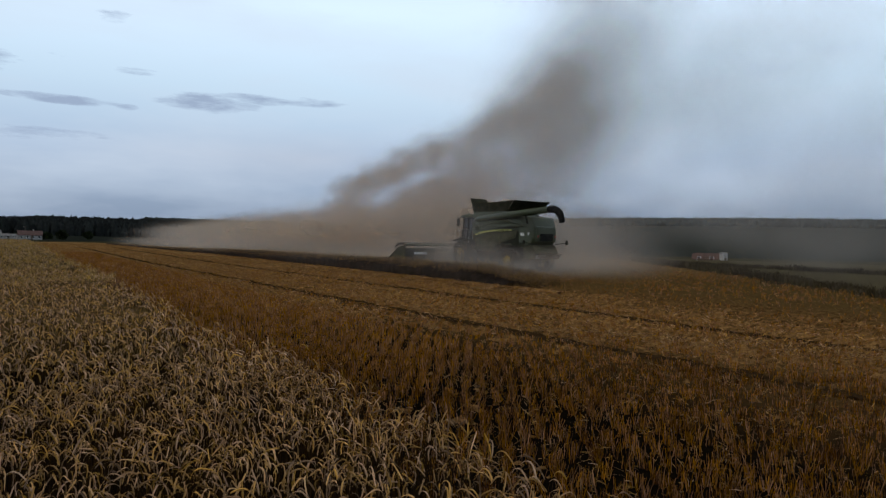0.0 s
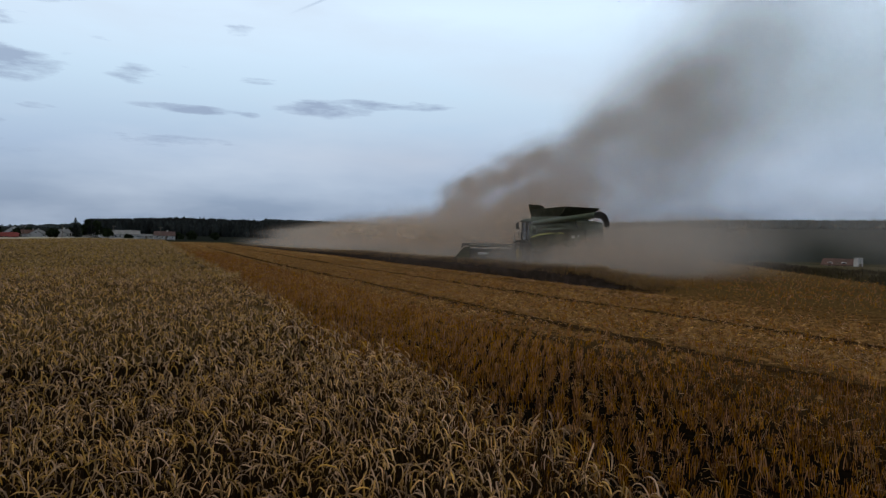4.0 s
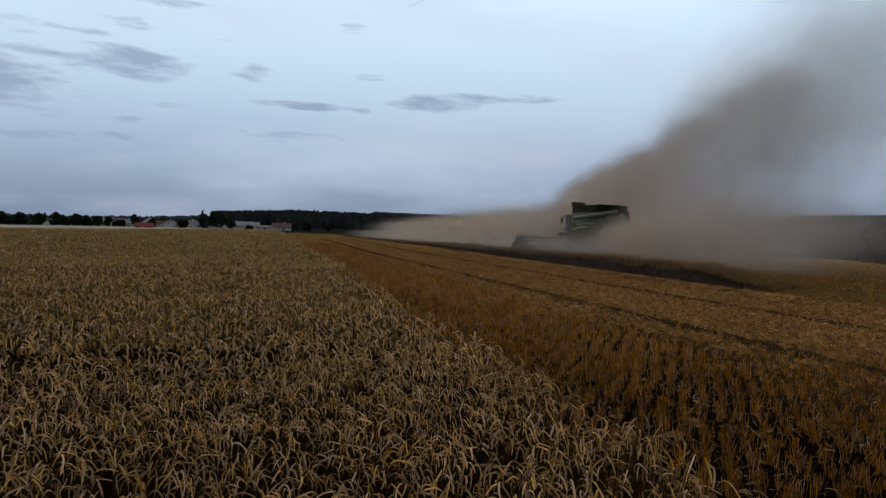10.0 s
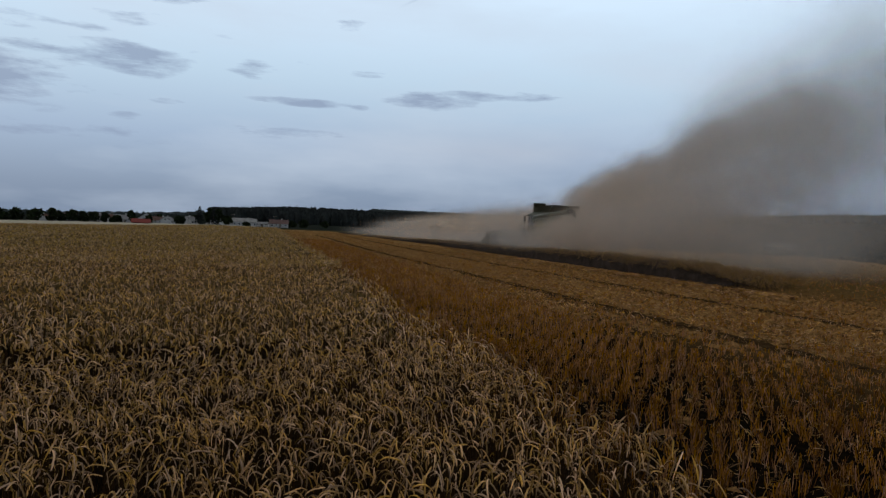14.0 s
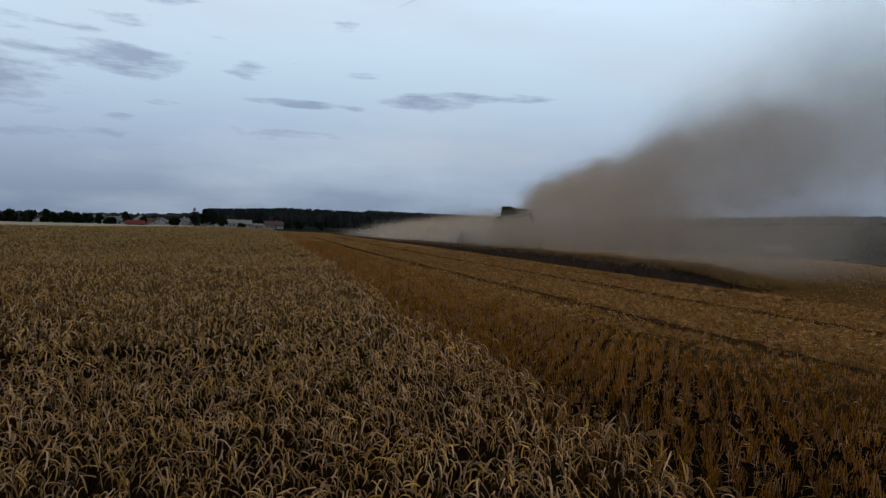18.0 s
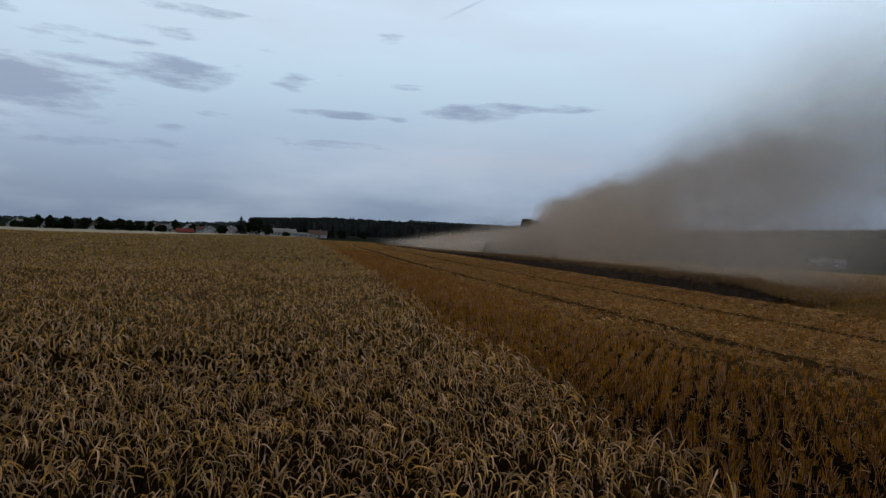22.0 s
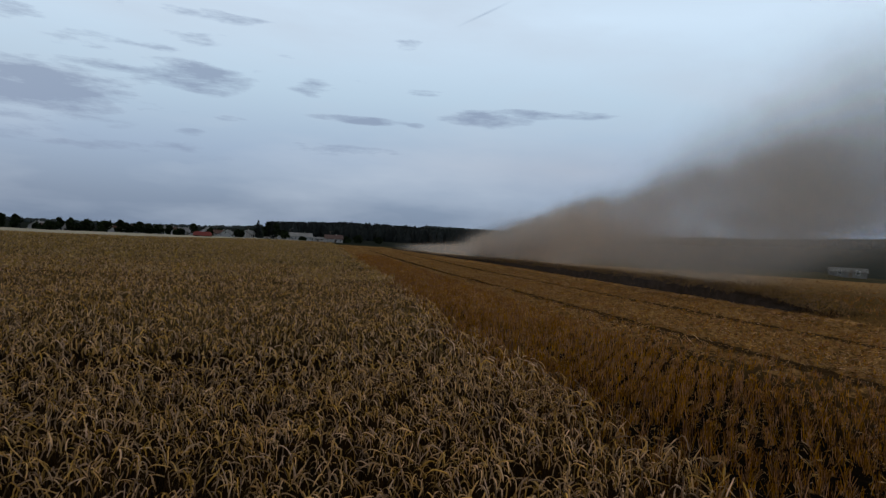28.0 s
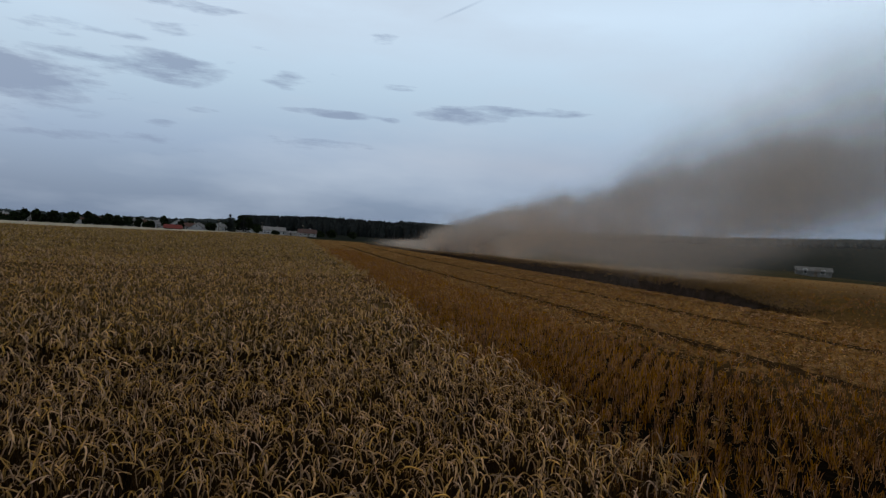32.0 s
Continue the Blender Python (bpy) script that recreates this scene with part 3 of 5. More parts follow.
def ear_radii(k):
    """Thin neck, then the beaded ear."""
    u = np.linspace(0, 1, k)
    neck = np.clip((u - .26) / .08, 0, 1)
    bead = np.where(np.arange(k) % 2 == 0, 1.0, .70)
    end = np.clip((1.0 - u) / .10, .2, 1)
    return .0017 + neck * .0044 * bead * end


def wheat_zone(x, y, full, label, tall=1.0, look="ear"):
    n = len(x)
    top = tall * crop_height(x, y) * rng.normal(1, .10, n) - .06
    rings = (21, 11, 5)[2 - full]
    st, er, way = wheat_paths(x, y, top, 4 if full else 2, rings, rng.normal(.165, .022, n) if full else rng.normal(.15, .025, n))
    if full:
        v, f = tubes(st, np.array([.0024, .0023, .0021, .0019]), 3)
        stuff("wheat_stalks", v, f, M["stalk"], "dry stalks of standing ripe wheat, coloured dark for the crop's shade", "wheat")
        size = rng.normal(1, .12, n)[:, None]
        v, f = tubes(er, ear_radii(rings)[None] * size * (1.0 if full == 2 else 1.08), 4 if full == 2 else 3)
        stuff("wheat_ears", v, f, M["ear"], "nodding pale tan ripe ears of wheat", "wheat")
        m = n // 3
        az = rng.uniform(0, 6.28, m)
        wl = np.stack([np.cos(az), np.sin(az)], -1)
        side = np.stack([-np.sin(az), np.cos(az), rng.normal(0, .3, m)], -1)
        base = st[:m, 2, :] * .75 + st[:m, 3, :] * .25
        u = np.linspace(0, 1, 4)
        ln = rng.uniform(.08, .2, m)
        pt = np.repeat(base[:, None, :], 4, 1)
        pt[..., :2] += wl[:, None, :] * (ln[:, None] * u)[..., None]
        pt[..., 2] += ln[:, None] * (u - 1.7 * u ** 2)[None] * .9
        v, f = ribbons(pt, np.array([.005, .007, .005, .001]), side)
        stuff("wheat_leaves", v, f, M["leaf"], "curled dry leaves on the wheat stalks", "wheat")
    else:
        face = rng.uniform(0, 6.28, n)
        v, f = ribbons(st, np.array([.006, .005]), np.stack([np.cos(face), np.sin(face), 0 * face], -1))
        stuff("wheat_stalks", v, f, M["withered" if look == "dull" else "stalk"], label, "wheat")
        v, f = tubes(er, np.array([.002, .0068, .0105, .0105, .005]), 3)
        stuff("wheat_ears", v, f, M[look], "ripe tan ears over the standing wheat", "wheat")


def standing(x, y, ragged=.12):
    d = x * math.cos(AXIS) + y * math.sin(AXIS)
    s = -x * math.sin(AXIS) + y * math.cos(AXIS)
    thin = np.clip(ripple(x, y, 1.4, 15) - .35, 0, 1) * .75
    return (d < EDGE + ragged * ripple(s, s * .3, 1.5, 9)) & (rng.uniform(0, 1, len(x)) > thin)


def build_wheat():
    x, y = polar(4900, .3, 4.6, -70, 78)
    k = standing(x, y)
    wheat_zone(x[k], y[k], 2, "")
    x, y = polar(12500, 4.6, 8.6, -40, 74)
    k = standing(x, y)
    wheat_zone(x[k], y[k], 1, "")
    x, y = polar(60000, 8.6, 36, -20, 70, 1.5)
    k = standing(x, y)
    wheat_zone(x[k], y[k], 0, "dry stalks of standing ripe wheat farther off")
    x, y = polar(6000, .3, 9, 78, 290)
    k = standing(x, y)
    wheat_zone(x[k], y[k], 0, "dry stalks of the wheat all around")
    # uncut strip beside the harvester's lane
    s = 23.6 + np.abs(rng.normal(0, 2.0, 16000)) + 150 * rng.uniform(0, 1, 16000) ** 1.6
    d = rng.uniform(WALL, WALL + 1.7, 16000) + .12 * ripple(s, s, 3, 12)
    x, y = plan_np(s, d)
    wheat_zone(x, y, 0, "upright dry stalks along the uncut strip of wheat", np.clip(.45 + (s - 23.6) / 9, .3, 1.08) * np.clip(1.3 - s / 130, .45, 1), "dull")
    # far tufts
    x, y = polar(90000, 26, IN_FIELD, 25, 66, .9)
    k = standing(x, y, .3)
    x, y = x[k], y[k]
    n = len(x)
    r = np.hypot(x, y)
    sz = .0008 * r + .02
    face = rng.uniform(0, 6.28, n)
    side = np.stack([np.cos(face), np.sin(face), 0 * face], -1)
    top = np.stack([x, y, rise(x, y) + crop_height(x, y) + rng.normal(.05, .04, n)], -1)
    low = top.copy()
    low[:, 2] -= .12
    low[:, :2] += rng.normal(0, .06, (n, 2))
    mid = top.copy()
    mid[:, 2] -= .05
    mid[:, :2] += rng.normal(0, .05, (n, 2))
    v, f = ribbons(np.stack([low, mid, top], 1), sz[:, None] * np.array([.8, 1.0, .3])[None], side)
    stuff("wheat_tufts", v, f, M["tuft"], "ripe wheat tops far out in the field", "wheat")
    # mass of crop and painted shade under the ears, from some way off outwards
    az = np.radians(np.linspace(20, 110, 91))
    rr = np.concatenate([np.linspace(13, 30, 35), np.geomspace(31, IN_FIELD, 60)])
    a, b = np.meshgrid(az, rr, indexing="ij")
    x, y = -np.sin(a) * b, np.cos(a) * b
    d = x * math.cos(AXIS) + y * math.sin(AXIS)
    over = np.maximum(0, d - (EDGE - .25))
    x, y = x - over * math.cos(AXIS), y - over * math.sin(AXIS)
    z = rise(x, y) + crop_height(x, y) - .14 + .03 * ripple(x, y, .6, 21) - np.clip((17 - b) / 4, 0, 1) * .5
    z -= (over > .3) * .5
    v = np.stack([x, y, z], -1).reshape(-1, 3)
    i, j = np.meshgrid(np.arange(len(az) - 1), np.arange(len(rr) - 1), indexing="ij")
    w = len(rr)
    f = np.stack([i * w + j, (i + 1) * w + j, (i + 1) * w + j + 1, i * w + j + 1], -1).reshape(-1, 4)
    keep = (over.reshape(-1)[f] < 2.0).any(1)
    stuff("wheat_mass", v, f[keep], M["crop_shade"], "dense body of the ripe wheat field, coloured with the shade under its ears", "wheat", True)
    # strip's mass, the shade of its face painted dark
    s = np.linspace(26.5, 200, 120)
    prof = [(WALL + .15, .02), (WALL + .2, .6), (WALL + .4, .7), (WALL + 1.3, .7), (WALL + 1.6, .6), (WALL + 1.65, .02)]
    v = []
    for dd, zz in prof:
        x, y = plan_np(s, dd + .1 * ripple(s, s, 4, 12))
        v.append(np.stack([x, y, rise(x, y) + zz * np.clip((s - 26) / 6, .05, 1) * np.clip(1.3 - s / 130, .4, 1) + (zz > .1) * .04 * ripple(s, s, 2, 31)], -1))
    v = np.stack(v, 1)
    k = len(prof)
    i, j = np.meshgrid(np.arange(len(s) - 1), np.arange(k - 1), indexing="ij")
    f = np.stack([i * k + j, (i + 1) * k + j, (i + 1) * k + j + 1, i * k + j + 1], -1).reshape(-1, 4)
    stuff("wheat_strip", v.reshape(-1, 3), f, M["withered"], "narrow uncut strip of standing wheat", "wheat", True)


def build_field_edge():
    """Rank dark grass along the headland edge and along the next field beyond it."""
    for label, n, p, q, wide, high in (("rank dark grass along the edge of the cut field", 16000, (16.6, 16), (25.0, 108), 1.2, .38),
                                       ("dark grass along the next field's edge", 7000, (36.0, 36), (23.5, 70), 1.0, .3)):
        u = rng.uniform(0, 1, n)
        x = p[0] + (q[0] - p[0]) * u + rng.normal(0, wide * .35, n) + .5 * ripple(u * 60, u * 20, 8, 33)
        y = p[1] + (q[1] - p[1]) * u
        h = high * np.clip(rng.normal(.8, .25, n), .2, 1.4) * (1 + .35 * ripple(u * 60, u * 60, 5, 34))
        foot = np.stack([x, y, rise(x, y)], -1)
        tip = foot + np.stack([rng.normal(0, .3, n) * h, rng.normal(0, .3, n) * h, h], -1)
        a = rng.uniform(0, 6.28, n)
        v, f = ribbons(np.stack([foot, foot * .45 + tip * .55, tip], 1), np.array([.05, .045, .01]), np.stack([np.cos(a), np.sin(a), 0 * a], -1))
        stuff("edge_grass", v, f, M["rank"], label, "grass")


TRACKS = (10.75, 16.2)


def rut(tr, s):
    """Middle of a wheel track, which closes in on the crop farther out."""
    return tr - .03 * (np.clip(s, 0, 60) - 24) + .1 * ripple(s, s, 12, 61)


def build_stubble():
    def rows(n, r0, r1, a0, a1, power, pitch, each=6):
        """Tufts of cut straws set along the drill rows."""
        x, y = polar(n // each, r0, r1, a0, a1, power)
        e = x * math.cos(DRILL) + y * math.sin(DRILL)
        g = -x * math.sin(DRILL) + y * math.cos(DRILL)
        e = np.round(e / pitch) * pitch + rng.normal(0, .032, len(g)) + .025 * ripple(g, e, 2.5, 51)
        x, y = e * math.cos(DRILL) - g * math.sin(DRILL), e * math.sin(DRILL) + g * math.cos(DRILL)
        d = x * math.cos(AXIS) + y * math.sin(AXIS)
        s = -x * math.sin(AXIS) + y * math.cos(AXIS)
        ok = (d > EDGE + .02) & ((d < WALL - .1) | (s < 25.5) | (d > WALL + 1.1)) & (np.abs(d - LANE) < 40)
        ok &= ~headland(*plan_np(s, d)) & ((d < WALL) | (rng.uniform(0, 1, len(s)) < .4))
        ok &= rng.uniform(0, 1, len(s)) > .05 + .45 * np.clip(ripple(x, y, .45, 77), 0, 1.5)
        for tr in TRACKS:
            ok &= ~((np.abs(d - rut(tr, s)) < .24) & (rng.uniform(0, 1, len(s)) < .8))
        ok &= ~((ripple(s, d, 1.3, 71) > 1.05) & (rng.uniform(0, 1, len(s)) < .7))
        e, g = np.repeat(e[ok], each), np.repeat(g[ok], each)
        e, g = e + rng.normal(0, .030, len(e)), g + rng.normal(0, .030, len(e))
        x, y = e * math.cos(DRILL) - g * math.sin(DRILL), e * math.sin(DRILL) + g * math.cos(DRILL)
        d = x * math.cos(AXIS) + y * math.sin(AXIS)
        s = -x * math.sin(AXIS) + y * math.cos(AXIS)
        return x, y, s, d

    def straws(x, y, d, wide, sides, name, label, look="stub"):
        n = len(x)
        h = np.clip(np.where(d < 8.3, rng.normal(.135, .036, n), rng.normal(.095, .03, n)), .03, .24)
        h *= 1 + .15 * ripple(x, y, 2, 81) + .22 * ripple(x, y, .22, 82)
        foot = np.stack([x, y, rise(x, y)], -1)
        tip = foot + np.stack([rng.normal(0, .2, n) * h, rng.normal(0, .2, n) * h, h], -1)
        p = np.stack([foot, tip], 1)
        if sides:
            v, f = tubes(p, np.array([wide, wide * .9]), sides)
        else:
            a = rng.uniform(0, 6.28, n)
            v, f = ribbons(p, np.array([wide * 2, wide * 2]), np.stack([np.cos(a), np.sin(a), 0 * a], -1))
        stuff(name, v, f, M[look], label, "stubble")

    x, y, s, d = rows(86000, 2.5, 14, -100, 40, 1.0, .245, 7)
    straws(x, y, d, .0042, 3, "stubble", "orange-brown wheat stubble standing in drill rows")
    x, y, s, d = rows(150000, 13.5, 50, -60, 34, 1.1, .25)
    straws(x, y, d, .006, 0, "stubble", "orange-brown wheat stubble farther off", "stub2")
    s, d = scatter(60000, 10, 95, EDGE, 8.6)
    x, y = plan_np(s, d)
    x = np.round(x / .30) * .30 + rng.normal(0, .05, len(d))
    d = x * math.cos(AXIS) + y * math.sin(AXIS)
    k = (d > EDGE + .05) & (d < 8.6)
    straws(x[k], y[k], d[k], .007, 0, "stubble", "orange-brown stubble beside the standing crop", "stub2")
    x, y, s, d = rows(40000, 55, 150, -45, 34, .9, .34)
    straws(x, y, d, .02, 0, "stubble", "thin brown stubble far out in the field", "stub2")

    def litter(n, r0, r1, a0, a1, power, long, wide, loose, look="straw"):
        x, y = polar(n, r0, r1, a0, a1, power)
        d = x * math.cos(AXIS) + y * math.sin(AXIS)
        s = -x * math.sin(AXIS) + y * math.cos(AXIS)
        ok = (d > EDGE + .1) & ((d > straw_start(s) + .4) | (rng.uniform(0, 1, n) < loose + .3 * np.clip((d - straw_start(s) + 1.8) / 2.2, 0, 1))) & ((d < WALL - .1) | (s < 25.5) | (d > WALL + 1.1))
        ok &= ~headland(x, y) & ((d < WALL) | (rng.uniform(0, 1, n) < .25))
        ok &= ripple(s * .4, d, 1.2, 91) + rng.normal(0, .6, n) > -.5
        big = np.clip(r0 / 30, .55, 1.5)
        lump = ripple(s * .8, d, .62 * big, 95) + .6 * ripple(s, d, .27 * big, 96)
        ok &= lump + rng.normal(0, .3, n) > .1
        for tr in TRACKS:
            ok &= ~((np.abs(d - rut(tr, s)) < .26 + .13 * ripple(s, s, 1.5, 63)) & (rng.uniform(0, 1, n) < .93))
        x, y, d, lump = x[ok], y[ok], d[ok], np.clip(lump[ok], -.5, 1.6)
        n = len(x)
        a = rng.uniform(0, 6.28, n)
        z = rise(x, y) + np.where(d < 8.0, rng.uniform(.02, .16, n), rng.uniform(.02, .06, n) + .085 * np.clip(lump, 0, 1.5))
        ln = long * rng.uniform(.4, 1.3, n)
        dz = rng.normal(0, .45, n)
        w = np.stack([np.cos(a), np.sin(a), dz], -1) * ln[:, None] * .5
        c = np.stack([x, y, z], -1)
        md = c + np.stack([0 * x, 0 * x, ln * .05], -1)
        side = np.stack([-np.sin(a), np.cos(a), rng.normal(0, .6, n)], -1)
        v, f = ribbons(np.stack([c - w, md, c + w], 1), np.array([wide, wide, wide * .7]), side)
        stuff("loose_straw", v, f, M[look], "pale loose straw lying over the stubble", "straw")

    litter(300000, 2.5, 18, -75, 40, 1.0, .095, .0075, .16)
    litter(260000, 16, 60, -60, 34, 1.2, .12, .0125, .05, "straw2")
    litter(7000, 2.5, 12, -75, 40, 1.0, .17, .005, 1.0)
    # pale chaff along the foot of the uncut strip
    n = 9000
    s = 22 + 70 * rng.uniform(0, 1, n) ** 1.4
    d = WALL - .1 - np.abs(rng.normal(0, .45, n))
    x, y = plan_np(s, d)
    c = np.stack([x, y, rise(x, y) + rng.uniform(.06, .14, n)], -1)
    a = rng.uniform(0, 6.28, n)
    w = np.stack([np.cos(a), np.sin(a), rng.normal(0, .2, n)], -1) * rng.uniform(.06, .14, n)[:, None]
    v, f = ribbons(np.stack([c - w, c, c + w], 1), np.array([.02, .026, .016]), np.stack([-np.sin(a), np.cos(a), rng.normal(0, .4, n)], -1))
    stuff("loose_straw", v, f, M["straw2"], "pale chaff along the foot of the uncut wheat", "straw")


def straw_start(s):
    """How far from the crop the threshed straw begins to cover the stubble."""
    return np.interp(s, [4, 9, 14, 18, 22, 27, 45, 120], [16.0, 13.0, 10.9, 8.6, 6.6, 5.5, 4.9, 4.2])


def build_straw_mat():
    """Threshed straw lying in lumps over the cut rows, with the soil open between them."""
    s = np.concatenate([np.arange(-6, 34, .13), np.arange(34, 70, .22), np.geomspace(70, 230, 90)])
    d = np.arange(4.0, WALL + .3, .13)
    S, D = np.meshgrid(s, d, indexing="ij")
    S, D = S + rng.normal(0, .025, S.shape), D + rng.normal(0, .025, S.shape)
    x, y = plan_np(S, D)
    z = .022 + .045 * ripple(S * .7, D, .75, 95) + .045 * ripple(S, D, .33, 96) + .03 * ripple(S, D, 2.6, 98) + rng.normal(0, .016, S.shape)
    z -= .10 * np.clip((straw_start(S) + .8 * ripple(S, D, 1.3, 97) - D) / 2.2, 0, 1)
    for tr in TRACKS:
        z -= .16 * np.clip(1.5 - np.abs(D - rut(tr, S)) / (.34 + .1 * ripple(S, S, 1.5, 63)), 0, 1)
    v = np.stack([x, y, rise(x, y) + np.maximum(z, -.05)], -1).reshape(-1, 3)
    w = len(d)
    i, j = np.meshgrid(np.arange(len(s) - 1), np.arange(w - 1), indexing="ij")
    f = np.stack([i * w + j, (i + 1) * w + j, (i + 1) * w + j + 1, i * w + j + 1], -1).reshape(-1, 4)
    low = (z.reshape(-1)[f] < -.03).all(1)
    xc, yc = x.reshape(-1)[f].mean(1), y.reshape(-1)[f].mean(1)
    stuff("straw_mat", v, f[~low & ~headland(xc, yc)], M["straw_mat"], "matted pale straw lying in lumps over the stubble", "straw")


def build_ruts():
    """Soil pressed by wheels, broken along its length, dark with the painted shade of the groove."""
    for tr in TRACKS:
        s = np.arange(-6, 140, .25)
        w = .28 + .11 * ripple(s, s, 2.4, 66) + .08 * ripple(s, s, .8, 67)
        mid = rut(tr, s)
        w = np.clip(w, .005, .42)
        rows = []
        for k, up in ((-1, .03), (-.5, .02), (.5, .02), (1, .03)):
            x, y = plan_np(s, mid + w * k)
            rows.append(np.stack([x, y, rise(x, y) + up], -1))
        v = np.stack(rows, 1)
        i, j = np.meshgrid(np.arange(len(s) - 1), np.arange(3), indexing="ij")
        f = np.stack([i * 4 + j, (i + 1) * 4 + j, (i + 1) * 4 + j + 1, i * 4 + j + 1], -1).reshape(-1, 4)
        f = f[np.repeat(w[:-1] > .045, 3)]
        tagged(new("wheel_rut", mesh_arrays("wheel_rut", v.reshape(-1, 3), f, M["soil"], True)), "wheel rut of pressed soil with painted groove shade through the stubble", "wheel rut", kind="structure")


build_wheat()
build_stubble()
build_straw_mat()
build_ruts()
build_field_edge()


# ---- the harvester ----
def wheel(name, parent, at, r, w, rim_r, side, lugs):
    b = lathe([(-w * .5, rim_r), (-w * .5, r * .86), (-w * .42, r * .97), (-w * .2, r), (w * .2, r), (w * .42, r * .97), (w * .5, r * .86), (w * .5, rim_r)], 36, None, False)
    for k in range(lugs):
        for sg in (-1, 1):
            a = (k + (.5 if sg > 0 else 0)) * 2 * math.pi / lugs
            rot = Matrix.Rotation(a, 4, "X")
            g = bmesh.ops.create_cube(b, size=1)["verts"]
            bmesh.ops.transform(b, matrix=rot @ Matrix.Translation((sg * w * .22, 0, r + .015)) @ Matrix.Rotation(sg * .6, 4, "Z") @ Matrix.Diagonal((w * .5, .07, .09, 1)), verts=g)
    hub = empty(name, Matrix(), "", "")
    hub.parent = parent
    hub.matrix_basis = pose(*at)
    part("tyre", b, M["tyre"], hub)
    o = side * w * .5
    b = lathe([(-w * .5, rim_r * 1.01), (w * .5, rim_r * 1.01)], 28, None, False)
    lathe([(o * .9, rim_r * .99), (o * .55, rim_r * .8), (o * .5, rim_r * .35), (o * .8, rim_r * .3), (o * .85, .05)], 28, b)
    part("rim", b, M["yellow"], hub, "yellow steel rim", True)
    return hub


def taper(b):
    """Draws the rear of the body in."""
    for v in b.verts:
        v.co.x *= 1 - .36 * min(1, max(0, (-3.6 - v.co.y) / 2.9))
        if v.co.y < -3.6:
            v.co.y = -3.6 + (v.co.y + 3.6) * .74
    return b


def build_harvester():
    h = empty("combine_harvester", Matrix(), "dusty green combine harvester with raised grain tank, cutting wheat", "combine harvester")
    # body shell: side outline along the machine
    side = [(-.3, 1.35), (-.3, 3.35), (-3.4, 3.55), (-5.3, 3.62), (-6.15, 3.5), (-6.5, 2.95), (-6.5, 2.15), (-6.1, 1.78), (-5.0, 1.6), (-4.4, 1.9), (-3.2, 1.9), (-2.6, 1.35)]
    part("body", taper(prism(side, -1.48, 1.48, .14)), M["green"], h, "green painted body with rounded rear hood", True)
    part("chassis", prism([(1.2, .75), (1.2, 1.4), (-4.8, 1.7), (-5.6, 1.6), (-5.4, 1.15), (-2.2, .8)], -.95, .95, .05), M["black"], h)
    for sx in (-1, 1):
        pn = part("side_panel", taper(prism([(-.5, 1.62), (-.5, 2.45), (-3.5, 2.72), (-4.9, 2.72), (-4.75, 2.2), (-3.6, 2.0), (-2.8, 1.62)], sx * 1.49, sx * 1.56, .03)), M["dgreen"], h, "dust-covered green side shield")
        part("stripe", taper(prism([(-.75, 2.36), (-1.5, 2.5), (-2.6, 2.62), (-4.4, 2.66), (-4.4, 2.76), (-2.6, 2.74), (-1.5, 2.63), (-.75, 2.45)], sx * 1.562, sx * 1.572)), M["stripe"], h, "dusty yellow curved stripe")
        part("upper_panel", taper(prism([(-.4, 2.85), (-.4, 3.3), (-3.6, 3.35), (-5.2, 3.38), (-5.6, 2.95), (-3.6, 2.9)], sx * 1.49, sx * 1.53, .02)), M["green"], h)
        part("rear_panel", taper(prism([(-5.1, 1.9), (-5.1, 2.85), (-6.0, 2.9), (-6.3, 2.5), (-6.3, 2.05)], sx * 1.49, sx * 1.545, .03)), M["green"], h)
        for k in range(2):
            part("number_mark", taper(box(sx * 1.548 - .006, sx * 1.548 + .006, -5.4 - k * .2, -5.25 - k * .2, 2.36, 2.54)), M["white"], h, "white sticker on the hood")
        part("side_lamp", taper(box(sx * 1.54, sx * 1.6, -6.1, -6.0, 2.42, 2.56, .01)), M["white"], h)
    part("rear_hood", box(-.85, .85, -5.88, -5.7, 1.98, 2.95, .1), M["green"], h)
    for sx in (-1, 1):
        part("tail_lamp", box(sx * .74 - .06, sx * .74 + .06, -5.93, -5.85, 2.26, 2.4, .02), M["red"], h, "red tail lamp")
    part("engine_grille", box(1.49, 1.6, -4.4, -3.0, 2.4, 3.3, .03), M["black"], h)
    part("rear_grille", box(-.55, .55, -5.91, -5.86, 2.05, 2.5, .01), M["black"], h)
    # straw chopper and spreader
    ch = part("straw_chopper", prism([(-4.9, .95), (-4.8, 1.7), (-5.6, 1.8), (-6.0, 1.3), (-5.8, .9)], -1.0, 1.0, .05), M["dgreen"], h, "straw chopper under the rear hood")
    for k in range(7):
        x = -.9 + k * .3
        part("vane", box(x - .01, x + .01, -6.15, -5.8, .95, 1.2), M["steel"], ch)
    part("tailboard", box(-1.0, 1.0, -6.25, -5.8, 1.2, 1.25, .01), M["black"], h)
    part("hitch", rod((0, -5.4, 1.0), (0, -6.2, .8), .06), M["steel"], h)
    # grain tank and its opened covers
    part("grain_tank", prism([(-.35, 3.3), (-.35, 3.95), (-3.7, 3.95), (-3.9, 3.35)], -1.4, 1.4, .05), M["green"], h)

    def flap(pts, t=.04):
        b = bmesh.new()
        lo = [b.verts.new(p) for p in pts]
        f = b.faces.new(lo)
        bmesh.ops.solidify(b, geom=[f], thickness=t)
        return b

